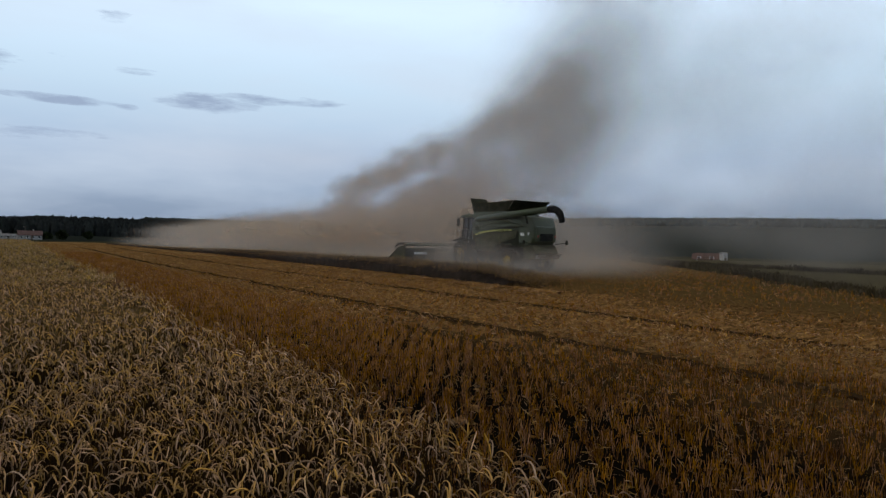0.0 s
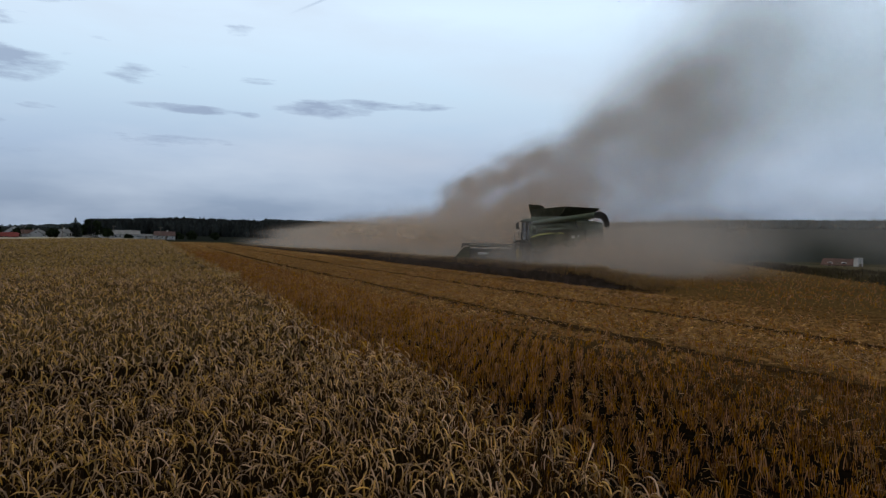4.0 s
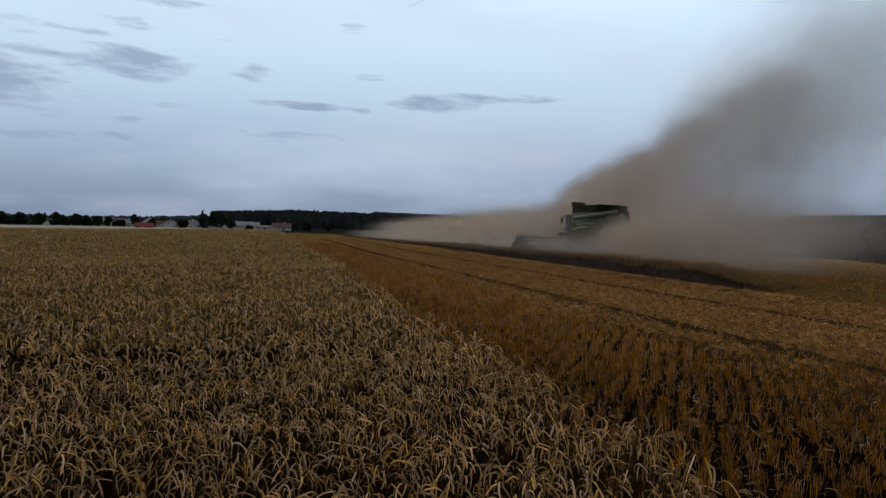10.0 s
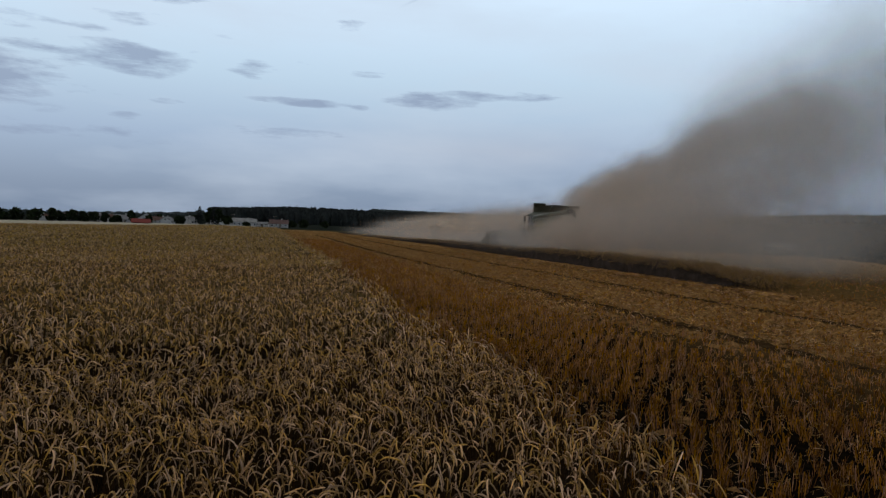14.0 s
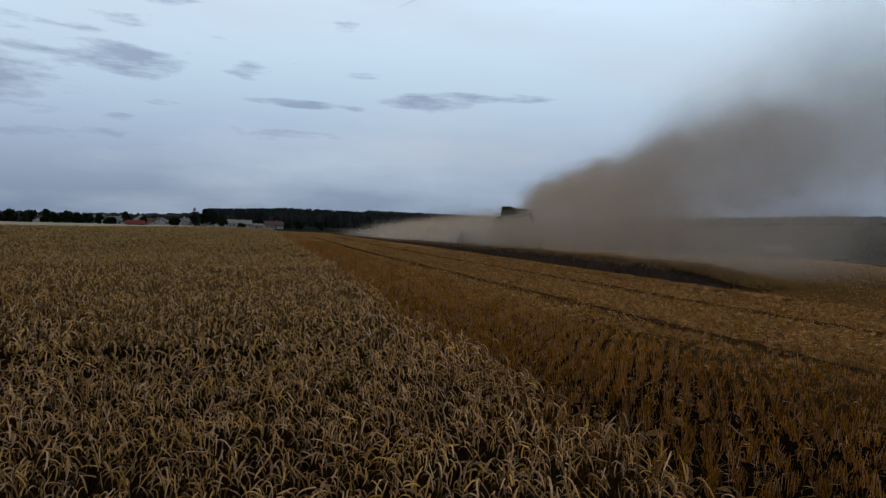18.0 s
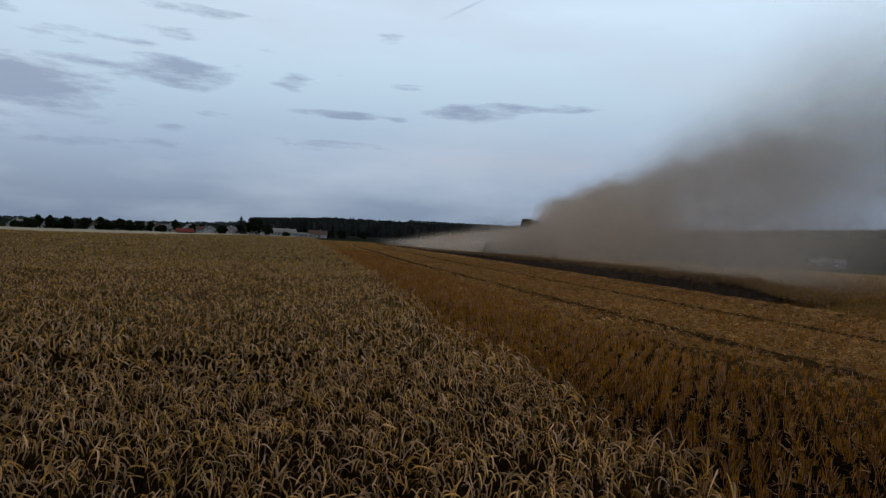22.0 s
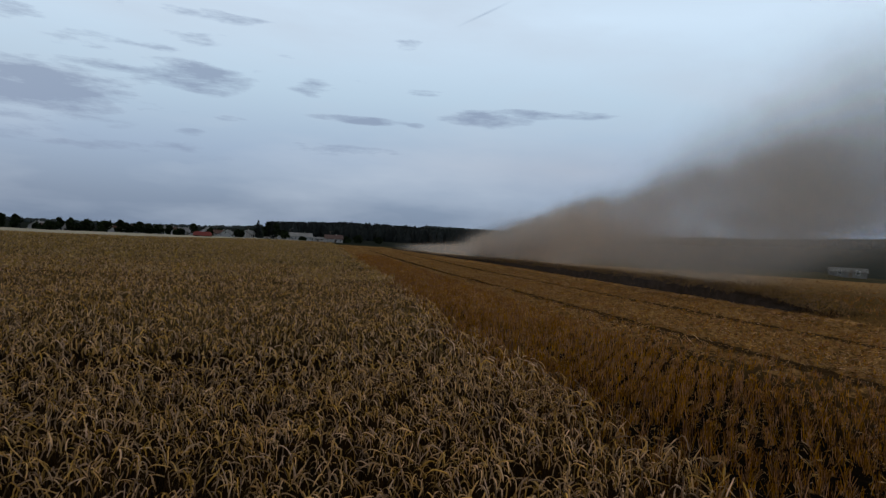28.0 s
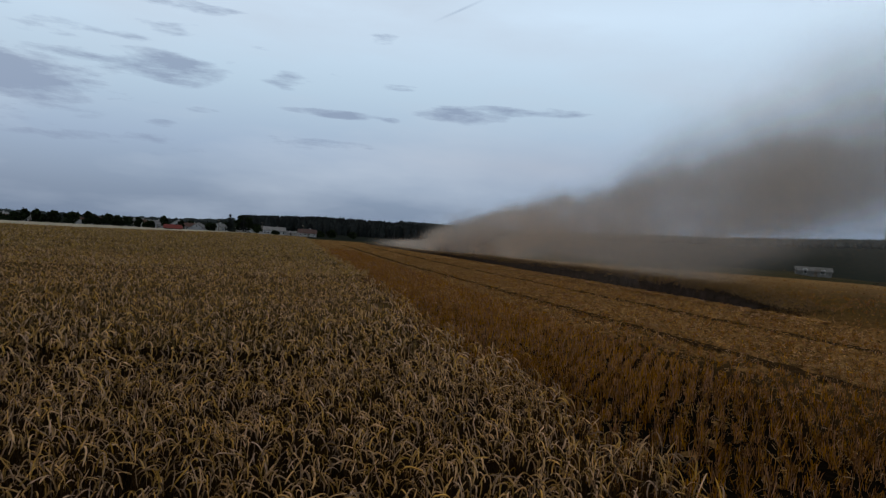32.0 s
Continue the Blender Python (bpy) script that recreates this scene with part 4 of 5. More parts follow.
    part("tank_cover_front", flap([(-1.38, -.38, 3.9), (1.38, -.38, 3.9), (.65, .95, 4.96), (-.65, .95, 4.96)]), M["dgreen"], h, "opened front cover of the grain tank")
    part("tank_cover_rear", flap([(1.38, -3.65, 3.9), (-1.38, -3.65, 3.9), (-1.6, -4.6, 4.58), (1.6, -4.6, 4.58)]), M["dgreen"], h)
    for sx in (-1, 1):
        part("tank_cover_side", flap([(sx * 1.39, -.38, 3.9), (sx * 1.39, -3.65, 3.9), (sx * 1.62, -4.6, 4.58), (sx * 1.55, -.75, 4.46)]), M["dgreen"], h)
    part("grain_heap", bmesh_heap(), M["ear"], h, "heap of grain in the tank", True)
    # unloading auger folded back along the machine
    part("auger_turret", rod((-1.35, -.9, 2.7), (-1.35, -.9, 3.45), .3, 16), M["green"], h, "", True)
    au = part("unloading_auger", pipe([(-1.42, -.7, 3.3), (-1.5, -1.1, 3.45), (-1.58, -4, 3.66), (-1.62, -7.7, 3.92)], [.2, .2, .2, .2], 16), M["green"], h, "green unloading auger folded along the side", True)
    part("spout", pipe([(-1.62, -7.65, 3.92), (-1.62, -8.05, 3.92), (-1.62, -8.35, 3.8), (-1.62, -8.55, 3.56), (-1.62, -8.7, 3.15)], [.21, .22, .22, .2, .17], 16), M["black"], au, "black rubber spout", True)
    part("auger_rest", rod((-1.4, -5.6, 3.1), (-1.58, -5.6, 3.6), .05), M["black"], h)
    # cab
    cab = part("cab", prism([(-.2, 1.75), (-.25, 3.55), (1.1, 3.62), (1.5, 2.5), (1.3, 1.75)], -.98, .98, .06), M["glass"], h, "dark glazed driver's cab")
    part("cab_roof", prism([(-.3, 3.56), (-.3, 3.78), (.5, 3.86), (1.3, 3.76), (1.45, 3.6)], -1.1, 1.1, .07), M["green"], cab, "green cab roof", True)
    for sx in (-1, 1):
        for (y0, y1) in (((-.2), -.22), (1.32, 1.12), (.62, .6)):
            part("pillar", rod((sx * 1.0, y0, 1.78), (sx * 1.0, y1, 3.58), .045, 8), M["black"], cab)
        part("mirror_arm", pipe([(sx * 1.05, 1.0, 3.6), (sx * 1.3, 1.15, 3.62), (sx * 1.45, 1.2, 3.5)], .025, 8), M["black"], h)
        part("mirror", box(sx * 1.45 - .12, sx * 1.45 + .12, 1.16, 1.26, 3.0, 3.5, .03), M["black"], h)
        part("cab_door", box(sx * 1.0 - .012, sx * 1.0 + .012, -.1, .55, 1.85, 3.4, .01), M["glass"], cab)
        part("platform", box(sx * 1.0, sx * 1.7, -.3, 1.3, 1.62, 1.7, .01), M["black"], h)
    part("cab_floor", box(-1.0, 1.0, -.2, 1.6, 1.55, 1.76, .04), M["black"], cab)
    for k in range(4):
        part("work_lamp", box(-.9 + k * .5, -.66 + k * .5, 1.34, 1.46, 3.62, 3.74, .02), M["white"], cab)
    part("beacon", rod((-.95, -.1, 3.8), (-.95, -.1, 4.0), .06, 12), M["orange"], cab, "orange beacon")
    part("antenna", rod((.8, -.2, 3.8), (.8, -.25, 4.6), .012, 6), M["black"], cab)
    # ladder and railings
    ld = part("ladder", box(-1.98, -1.94, .66, .7, .45, 1.7, 0, box(-1.98, -1.94, .1, .14, .45, 1.7)), M["black"], h)
    for k in range(5):
        part("rung", box(-1.99, -1.75, .12, .68, .5 + k * .28, .54 + k * .28), M["steel"], ld)
    for y in (-.25, .05, .75, 1.25):
        part("rail_post", rod((-1.68, y, 1.68), (-1.68, y, 2.75), .02, 6), M["steel"], h)
    part("hand_rail", pipe([(-1.68, -.25, 2.75), (-1.68, .05, 2.78), (-1.68, .75, 2.78), (-1.68, 1.25, 2.7)], .022, 6), M["steel"], h)
    part("fuel_tank", prism([(-4.3, 1.75), (-4.3, 2.25), (-5.2, 2.3), (-5.3, 1.85)], .8, 1.12, .05), M["black"], h)
    # axles and wheels
    part("front_axle", rod((-1.3, .3, 1.0), (1.3, .3, 1.0), .2, 12), M["black"], h)
    part("rear_axle", rod((-1.25, -4.2, .72), (1.25, -4.2, .72), .12, 12), M["black"], h)
    wheels = []
    for sx in (-1, 1):
        wheels.append((wheel("front_wheel", h, (sx * 1.6, .3, 1.02), 1.0, .75, .48, sx, 18), 1.0))
        wheels.append((wheel("rear_wheel", h, (sx * 1.5, -4.2, .74), .72, .55, .38, sx, 16), .72))
        part("mudguard", prism([(-.9, 1.6), (-.7, 2.05), (.3, 2.2), (1.2, 2.0), (1.2, 1.95), (.3, 2.13), (-.65, 1.98), (-.85, 1.6)], sx * 1.25, sx * 1.95), M["black"], h)
    # feeder house and cutting header
    part("feeder_house", prism([(1.0, .9), (1.0, 1.75), (1.8, 1.6), (3.9, 1.0), (3.9, .3), (2.0, .55)], -.7, .7, .04), M["dgreen"], h)
    for sx in (-1, 1):
        part("lift_ram", rod((sx * .5, .6, .75), (sx * .5, 3.2, .45), .06, 8), M["steel"], h)
    hd = part("header", prism([(3.9, .25), (3.9, 1.12), (4.0, 1.16), (4.1, 1.1), (4.15, .5), (5.3, .18), (5.3, .12), (4.1, .15)], -4.0, 4.0, .02), M["grime"], h, "wide dust-caked cutting header")
    for sx in (-1, 1):
        part("crop_divider", prism([(3.85, .15), (3.85, 1.38), (4.6, 1.25), (5.6, .7), (6.35, .25), (6.3, .15)], sx * 4.01, sx * 4.13, .03), M["dgreen"], h, "green pointed crop divider")
        part("divider_panel", box(sx * 4.135, sx * 4.145, 3.98, 3.95, .45, .8), M["yellow"], h)
        part("reel_arm", pipe([(sx * 3.95, 3.95, 1.4), (sx * 3.95, 4.6, 1.52), (sx * 3.95, 5.3, 1.3)], .06, 8), M["black"], h)
    part("back_tube", rod((-3.95, 3.92, 1.4), (3.95, 3.92, 1.4), .08, 10), M["green"], h)
    b = rod((-3.9, 4.4, .5), (3.9, 4.4, .5), .2, 14)
    part("header_auger", b, M["steel"], h)
    fl = bmesh.new()
    for k in range(77):
        x, a = -3.8 + k * .1, k * .55
        rod((x, 4.4 + .2 * math.cos(a), .5 + .2 * math.sin(a)), (x + .08, 4.4 + .34 * math.cos(a + .2), .5 + .34 * math.sin(a + .2)), .035, 4, fl)
    part("auger_flight", fl, M["steel"], h)
    kb = bmesh.new()
    for k in range(60):
        x = -3.95 + k * .151
        rod((x, 5.28, .15), (x, 5.42, .14), .025, 4, kb, .006)
    part("cutter_bar", kb, M["steel"], h)
    for sx in (-1, 1):
        part("header_lamp_arm", rod((sx * 4.3, 3.9, 1.4), (sx * 4.3, 3.75, 1.6), .03, 6), M["black"], h)
    part("header_panel", box(-3.3, -2.2, 3.86, 3.895, .72, .9, .01), M["white"], h, "pale panel on the header's back")
    reel = empty("reel", Matrix(), "", "")
    reel.parent = h
    reel.matrix_basis = pose(0, 5.0, 1.12)
    part("reel_shaft", rod((-3.9, 0, 0), (3.9, 0, 0), .07, 10), M["black"], reel)
    for k in range(6):
        a = k * math.pi / 3
        c, s = .52 * math.cos(a), .52 * math.sin(a)
        part("bat", rod((-3.9, c, s), (3.9, c, s), .025, 6), M["steel"], reel)
        tine = part("tine", rod((0, c, s), (0, c * 1.02 - .03, s - .2), .009, 3), M["black"], reel)
        for q in range(44):
            ob = tine if q == 0 else new("tine", tine.data)
            ob.parent = reel
            ob.location.x = -3.8 + q * .177
    for x in (-3.88, -2.2, 0, 2.2, 3.88):
        sp = bmesh.new()
        for k in range(6):
            a = k * math.pi / 3
            rod((x, 0, 0), (x, .52 * math.cos(a), .52 * math.sin(a)), .022, 5, sp)
            a2 = a + math.pi / 3
            rod((x, .52 * math.cos(a), .52 * math.sin(a)), (x, .52 * math.cos(a2), .52 * math.sin(a2)), .016, 5, sp)
        part("reel_spider", sp, M["black"], reel)
    # the header is carried clear of the ground
    for ob in h.children:
        if ob.name.split(".")[0] in ("header", "crop_divider", "divider_panel", "reel_arm", "back_tube", "header_auger", "auger_flight", "cutter_bar", "header_lamp_arm", "header_panel", "reel"):
            ob.location.z += .22
    # width markers at the rear
    for sx in (-1, 1):
        part("marker_arm", rod((sx * .95, -5.7, 1.85), (sx * 1.9, -5.8, 1.95), .025, 6), M["black"], h)
        part("marker_board", box(sx * 1.9 - .09, sx * 1.9 + .09, -5.83, -5.79, 1.82, 2.1, .005), M["grime"], h, "dusty width marker")
    return h, wheels, reel


def bmesh_heap():
    b = bmesh.new()
    g = bmesh.ops.create_uvsphere(b, u_segments=20, v_segments=8, radius=1)["verts"]
    bmesh.ops.transform(b, matrix=Matrix.Translation((0, -2.0, 3.75)) @ Matrix.Diagonal((1.25, 1.5, .55, 1)), verts=g)
    return b


harvester, wheels, reel = build_harvester()
harvester.scale = (.96, .96, .96)


def lane_s(t):
    """Where the harvester's grain tank front is along its lane."""
    slip = np.interp(t, [0, 3, 6, 9, 12, 15, 20, 24, 32], [.4, -.1, -.4, -.4, .1, .3, .1, 0, 0])
    return 35.9 + 1.78 * t + .0052 * t * t + float(slip)


# ---- the village and the far edge of the field ----
def house(az, r, turn, length, depth, eaves, ridge, roof, label, wins=4, chimney=True, wall="plaster"):
    p = bearing(az, r)
    z = land(p.x, p.y)
    h = empty("house", pose(p.x, p.y, z - .1, 0, 0, az + turn), label, "house", "village houses")
    l, d = length / 2, depth / 2
    part("wall", prism([(-d, 0), (d, 0), (d, eaves), (0, ridge - .15), (-d, eaves)], -l, l), M[wall], h)
    o = .45
    k = (ridge - eaves) / d
    for sg in (-1, 1):
        part("roof", prism([(0, ridge), (sg * (d + o), eaves - o * k), (sg * (d + o), eaves - o * k + .18), (0, ridge + .2)], -l - .4, l + .4), M[roof], h)
    if chimney:
        part("chimney", box(l * .3 - .3, l * .3 + .3, .3, .9, ridge - 1, ridge + .9, .02), M["plaster"], h)
    floors = max(1, int(eaves // 2.7))
    for fl in range(floors):
        for i in range(wins):
            x = -l + (i + .5) * length / wins
            z0 = .9 + fl * 2.7
            w = part("window", box(x - .55, x + .55, -d - .04, -d + .02, z0, z0 + 1.25), M["white"], h)
            part("pane", box(x - .45, x + .45, -d - .06, -d - .045, z0 + .1, z0 + 1.15), M["pane"], w)
    for sg in (-1, 1):
        w = part("window", box(sg * l - .03, sg * l + .04, -.5, .5, eaves - .2, eaves + 1.0), M["white"], h)
        part("pane", box(sg * (l + .05) - .008, sg * (l + .05) + .008, -.4, .4, eaves - .1, eaves + .9), M["pane"], w)
    part("door", box(l * .1 - .5, l * .1 + .5, -d - .05, -d + .01, 0, 2.1), M["wood"], h)
    return h


house(31.6, 450, 4, 11.5, 8, 2.6, 4.9, "tiles", "low house with a faded red tiled roof", 4)
house(32.9, 470, -10, 9, 6, 1.9, 3.0, "slate", "low pale shed with a grey roof", 3, False)
house(34.3, 455, 3, 14.5, 9, 2.9, 5.0, "slate", "long white house with a grey roof", 6)
house(35.5, 480, 75, 9, 7, 2.8, 5.2, "slate", "white gabled house half behind a tree", 2)
house(36.6, 520, 40, 9, 8, 3.0, 5.6, "slate", "pale house with a grey gabled roof", 3)
house(38.5, 455, 62, 9, 7.5, 2.7, 5.0, "slate", "white gabled house with a grey roof", 3)
house(40.1, 450, 70, 8, 6.5, 2.6, 4.5, "slate", "small white gabled house with a grey roof", 2)
house(40.6, 470, 12, 10, 7, 2.4, 4.4, "tiles", "white house with a brown tiled roof", 4)
house(41.6, 500, 70, 10, 8, 3.0, 5.8, "slate", "pale gabled house with a grey roof", 3)
house(43.3, 500, 10, 14, 8, 2.8, 5.2, "slate", "pale house with a long grey roof", 4)
house(44.2, 470, 65, 9, 8, 2.8, 5.2, "tiles", "pale gabled house among trees", 3)
house(45.0, 540, 20, 12, 8, 3.0, 5.6, "slate", "far pale house with a grey roof", 3)
house(48.5, 460, 70, 8, 7, 2.6, 4.6, "tiles", "cream gable end between trees", 2)
house(51.6, 455, -15, 11, 8, 2.6, 4.8, "slate", "pale house with a grey roof", 4)
house(53.3, 465, 68, 10, 8, 3.0, 5.6, "slate", "white gabled house beside the field track", 3)
house(52.7, 460, 8, 9, 7, 2.4, 4.4, "tiles", "cream house half hidden by trees", 3)
house(47.2, 520, 5, 14, 8, 3.0, 5.6, "tiles", "far house with a brown roof", 4)
house(57.2, 475, 15, 12, 8, 3.0, 5.4, "tiles", "pale house at the end of the village", 4)


def water_tower():
    p = bearing(58.5, 620)
    t = empty("water_tower", pose(p.x, p.y, land(p.x, p.y), 0, 0, 20), "small grey water tower behind the village", "tower")
    part("shaft", rod((0, 0, 0), (0, 0, 10.5), .8, 12), M["plaster"], t)
    part("tank", rod((0, 0, 10.4), (0, 0, 13.2), 2.0, 16, None, 2.9), M["plaster"], t)
    part("roof", rod((0, 0, 13.2), (0, 0, 14.0), 2.95, 16, None, .4), M["slate"], t)


water_tower()


def leaf_cloud(n, spread, seed, size):
    """Many small leaf clumps: n pieces at the given places (k, 3) with scatter."""
    p = np.random.default_rng(seed)
    k = len(spread)
    c = spread[p.integers(0, k, n)]
    off = p.normal(0, 1, (n, 3))
    off /= np.linalg.norm(off, axis=1, keepdims=True)
    c = c[:, :3] + off * c[:, 3:4] * p.uniform(.55, 1.08, (n, 1)) * np.array([1, 1, .85])
    a = p.normal(0, 1, (n, 3))
    a /= np.linalg.norm(a, axis=1, keepdims=True)
    b = np.cross(a, p.normal(0, 1, (n, 3)))
    b /= np.linalg.norm(b, axis=1, keepdims=True)
    s = size * p.uniform(.6, 1.4, (n, 1))
    v = np.stack([c - a * s, c + b * s * .6, c + a * s, c - b * s * .6], 1).reshape(-1, 3)
    return v, np.arange(n * 4).reshape(n, 4)


def leafy_tree(name, p, height, width, label, seed, leaves=1400, group="", size=.3, trunk=.28):
    """A tapered trunk with limbs and an uneven crown of leaf clumps."""
    q = random.Random(seed)
    t = empty(name, pose(p.x, p.y, land(p.x, p.y) - .05, 0, 0, q.uniform(0, 360)), label, "tree", group)
    b = pipe([(0, 0, 0), (.05, 0, height * trunk), (0, .1, height * .6), (.05, 0, height * .9)], [height * .028, height * .022, height * .013, .03], 8)
    blobs = []
    for k in range(15):
        a, u = q.uniform(0, 6.28), q.uniform(0, 1)
        z = height * (trunk + .1 + (1 - trunk - .18) * u)
        rad = width * .5 * math.sin(math.pi * (.18 + .76 * u)) * q.uniform(.35, .8)
        e = Vector((rad * math.cos(a), rad * math.sin(a), z))
        pipe([(0, 0, z - height * .16), tuple(e * .5 + Vector((0, 0, z * .48 - height * .03))), tuple(e)], [height * .010, height * .007, .02], 5, b)
        blobs.append((e.x, e.y, e.z, width * q.uniform(.16, .27)))
    blobs.append((0, 0, height * .9, width * .14))
    part("trunk", b, M["bark"], t)
    v, f = leaf_cloud(leaves, np.array(blobs), seed, size)
    c = new("crown", mesh_arrays("crown", v, f, M["foliage"]))
    c.parent = t
    return t


def conifer(p, height, width, seed, label, group):
    q = np.random.default_rng(seed)
    t = empty("conifer", pose(p.x, p.y, land(p.x, p.y) - .05, 0, 0, float(q.uniform(0, 360))), label, "tree", group)
    part("trunk", pipe([(0, 0, 0), (0, 0, height * .5), (0, 0, height * .97)], [height * .02, height * .012, .03], 7), M["bark"], t)
    n = 900
    u = q.uniform(.06, 1, n) ** .8
    lay = (np.floor(u * 14) + q.uniform(0, .6, n)) / 14
    rad = width * .5 * (1 - lay) ** .75 * q.uniform(.25, 1.05, n) + .1
    a = q.uniform(0, 6.28, n)
    c = np.stack([rad * np.cos(a), rad * np.sin(a), height * (.08 + .92 * lay) - rad * .3], -1)
    out = np.stack([np.cos(a), np.sin(a), -.45 + 0 * a], -1)
    sd = np.stack([-np.sin(a), np.cos(a), q.normal(0, .4, n)], -1)
    s = (.35 + .5 * (1 - lay))[:, None] * q.uniform(.6, 1.3, (n, 1)) * height / 14
    v = np.stack([c - out * s, c + sd * s * .5, c + out * s, c - sd * s * .5], 1).reshape(-1, 3)
    o = new("crown", mesh_arrays("crown", v, np.arange(4 * n).reshape(n, 4), M["needles"]))
    o.parent = t


conifer(bearing(37.75, 430), 11.6, 6.0, 1, "tall dark spruce at the village edge", "village trees")
conifer(bearing(36.7, 436), 10.4, 6.5, 2, "dark spruce at the village edge", "village trees")
conifer(bearing(35.7, 430), 10.8, 2.6, 3, "slender dark spruce beside the long house", "village trees")
conifer(bearing(54.7, 436), 8.9, 6.0, 5, "dark spruce standing alone by the field", "village trees")
conifer(bearing(46.7, 440), 8.2, 4.6, 6, "dark spruce among the village gardens", "village trees")
# azimuth, distance, height, width
TREES = [(57.6, 435, 7.6, 8.5), (56.8, 435, 7.9, 7.3), (55.7, 435, 8.7, 7.5), (54.7, 435, 8.4, 7.6), (53.4, 432, 3.8, 9.0), (52.6, 440, 6.1, 7.3), (52.1, 436, 7.9, 6.3), (51.3, 432, 8.2, 5.5),
         (50.9, 436, 5.1, 6.5), (50.2, 433, 7.5, 7.5), (49.0, 430, 7.4, 9.7), (48.0, 434, 7.3, 7.3), (47.4, 436, 5.3, 5.8), (46.7, 434, 7.4, 6.3), (46.0, 436, 6.3, 7.3), (45.3, 434, 6.0, 7.3),
         (44.5, 440, 6.2, 4.6), (43.7, 430, 4.0, 7.3), (42.7, 440, 7.9, 5.0), (41.4, 470, 5.0, 6.0), (39.3, 436, 4.9, 4.8), (39.0, 440, 4.6, 3.8), (37.0, 440, 10.2, 8.0), (36.4, 438, 9.6, 7.5),
         (35.7, 420, 5.6, 7.5), (34.2, 415, 2.1, 4.8), (30.6, 470, 3.8, 6.5), (29.6, 480, 5.0, 8.0), (27.9, 470, 4.4, 6.5), (59.2, 440, 8.0, 8.0), (60.4, 440, 8.5, 9.0), (61.8, 440, 7.6, 9.0),
         (33.6, 470, 3.4, 6.0), (32.4, 490, 3.2, 6.0), (40.7, 520, 5.4, 7.0), (38.0, 520, 5.4, 7.0)]
for i, (a, r, h, w) in enumerate(TREES):
    leafy_tree("tree", bearing(a, r), h, w, "dark broadleaf tree in the village gardens", 40 + i, 500, "village trees", .75, .16)

bush_at = bearing(-14.6, 160)
leafy_tree("tree", bush_at, 7.6, 7.4, "round dark broadleaf tree standing alone on the field's edge", 5, 2600, "", .3, .12)


def pole(az, r, height, label):
    p = bearing(az, r)
    t = empty("utility_pole", pose(p.x, p.y, land(p.x, p.y) - .05, 0, 0, az), label, "pole", "utility poles")
    part("post", rod((0, 0, 0), (0, 0, height), .16, 8, None, .1), M["wood"], t)
    part("crossarm", box(-.9, .9, -.06, .06, height - .7, height - .55), M["wood"], t)
    for x in (-.8, 0, .8):
        part("insulator", rod((x, 0, height - .55), (x, 0, height - .3), .05, 8), M["white"], t)


for a, r, h in ((31.9, 420, 7.5), (35.2, 425, 7.5), (38.6, 430, 7.5), (41.0, 440, 7), (44.0, 450, 7), (47.8, 450, 7)):
    pole(a, r, h, "grey wooden utility pole by the village road")

# pale road along the far edge of the field
def build_road():
    az = np.radians(np.linspace(33.5, 75, 80))
    v = []
    for r, up in ((268, .02), (300, .5), (350, 1.0), (418, 1.5)):
        x, y = -np.sin(az) * r, np.cos(az) * r
        v.append(np.stack([x, y, rise(x, y) + up * np.clip((np.degrees(az) - 30) / 25, .3, 1)], -1))
    v = np.stack(v, 1)
    i, j = np.meshgrid(np.arange(79), np.arange(3), indexing="ij")
    f = np.stack([i * 4 + j, (i + 1) * 4 + j, (i + 1) * 4 + j + 1, i * 4 + j + 1], -1).reshape(-1, 4)
    tagged(new("road", mesh_arrays("road", v.reshape(-1, 3), f, M["road"], True)), "pale harvested strip and track along the village edge", "field track", kind="structure")


build_road()


def build_red_trailer():
    p = bearing(42.0, 385)
    t = empty("farm_trailer", pose(p.x, p.y, land(p.x, p.y), 0, 0, 42), "red farm trailer parked at the field's far edge", "trailer")
    part("bin", prism([(-4.6, 1.1), (4.6, 1.1), (4.9, 2.7), (3.9, 3.2), (-3.9, 3.2), (-4.9, 2.7)], -1.2, 1.2, .05, None, "y"), M["red"], t)
    part("chassis", box(-4.5, 4.5, -.9, .9, .8, 1.1), M["black"], t)
    for x in (-3.2, -2.0, 2.0, 3.2):
        for sg in (-1, 1):
            part("tyre", prism([(x + .5 * math.cos(k * .4488), .5 + .5 * math.sin(k * .4488)) for k in range(14)], sg * 1.0, sg * 1.3, .03, None, "y"), M["tyre"], t)


build_red_trailer()


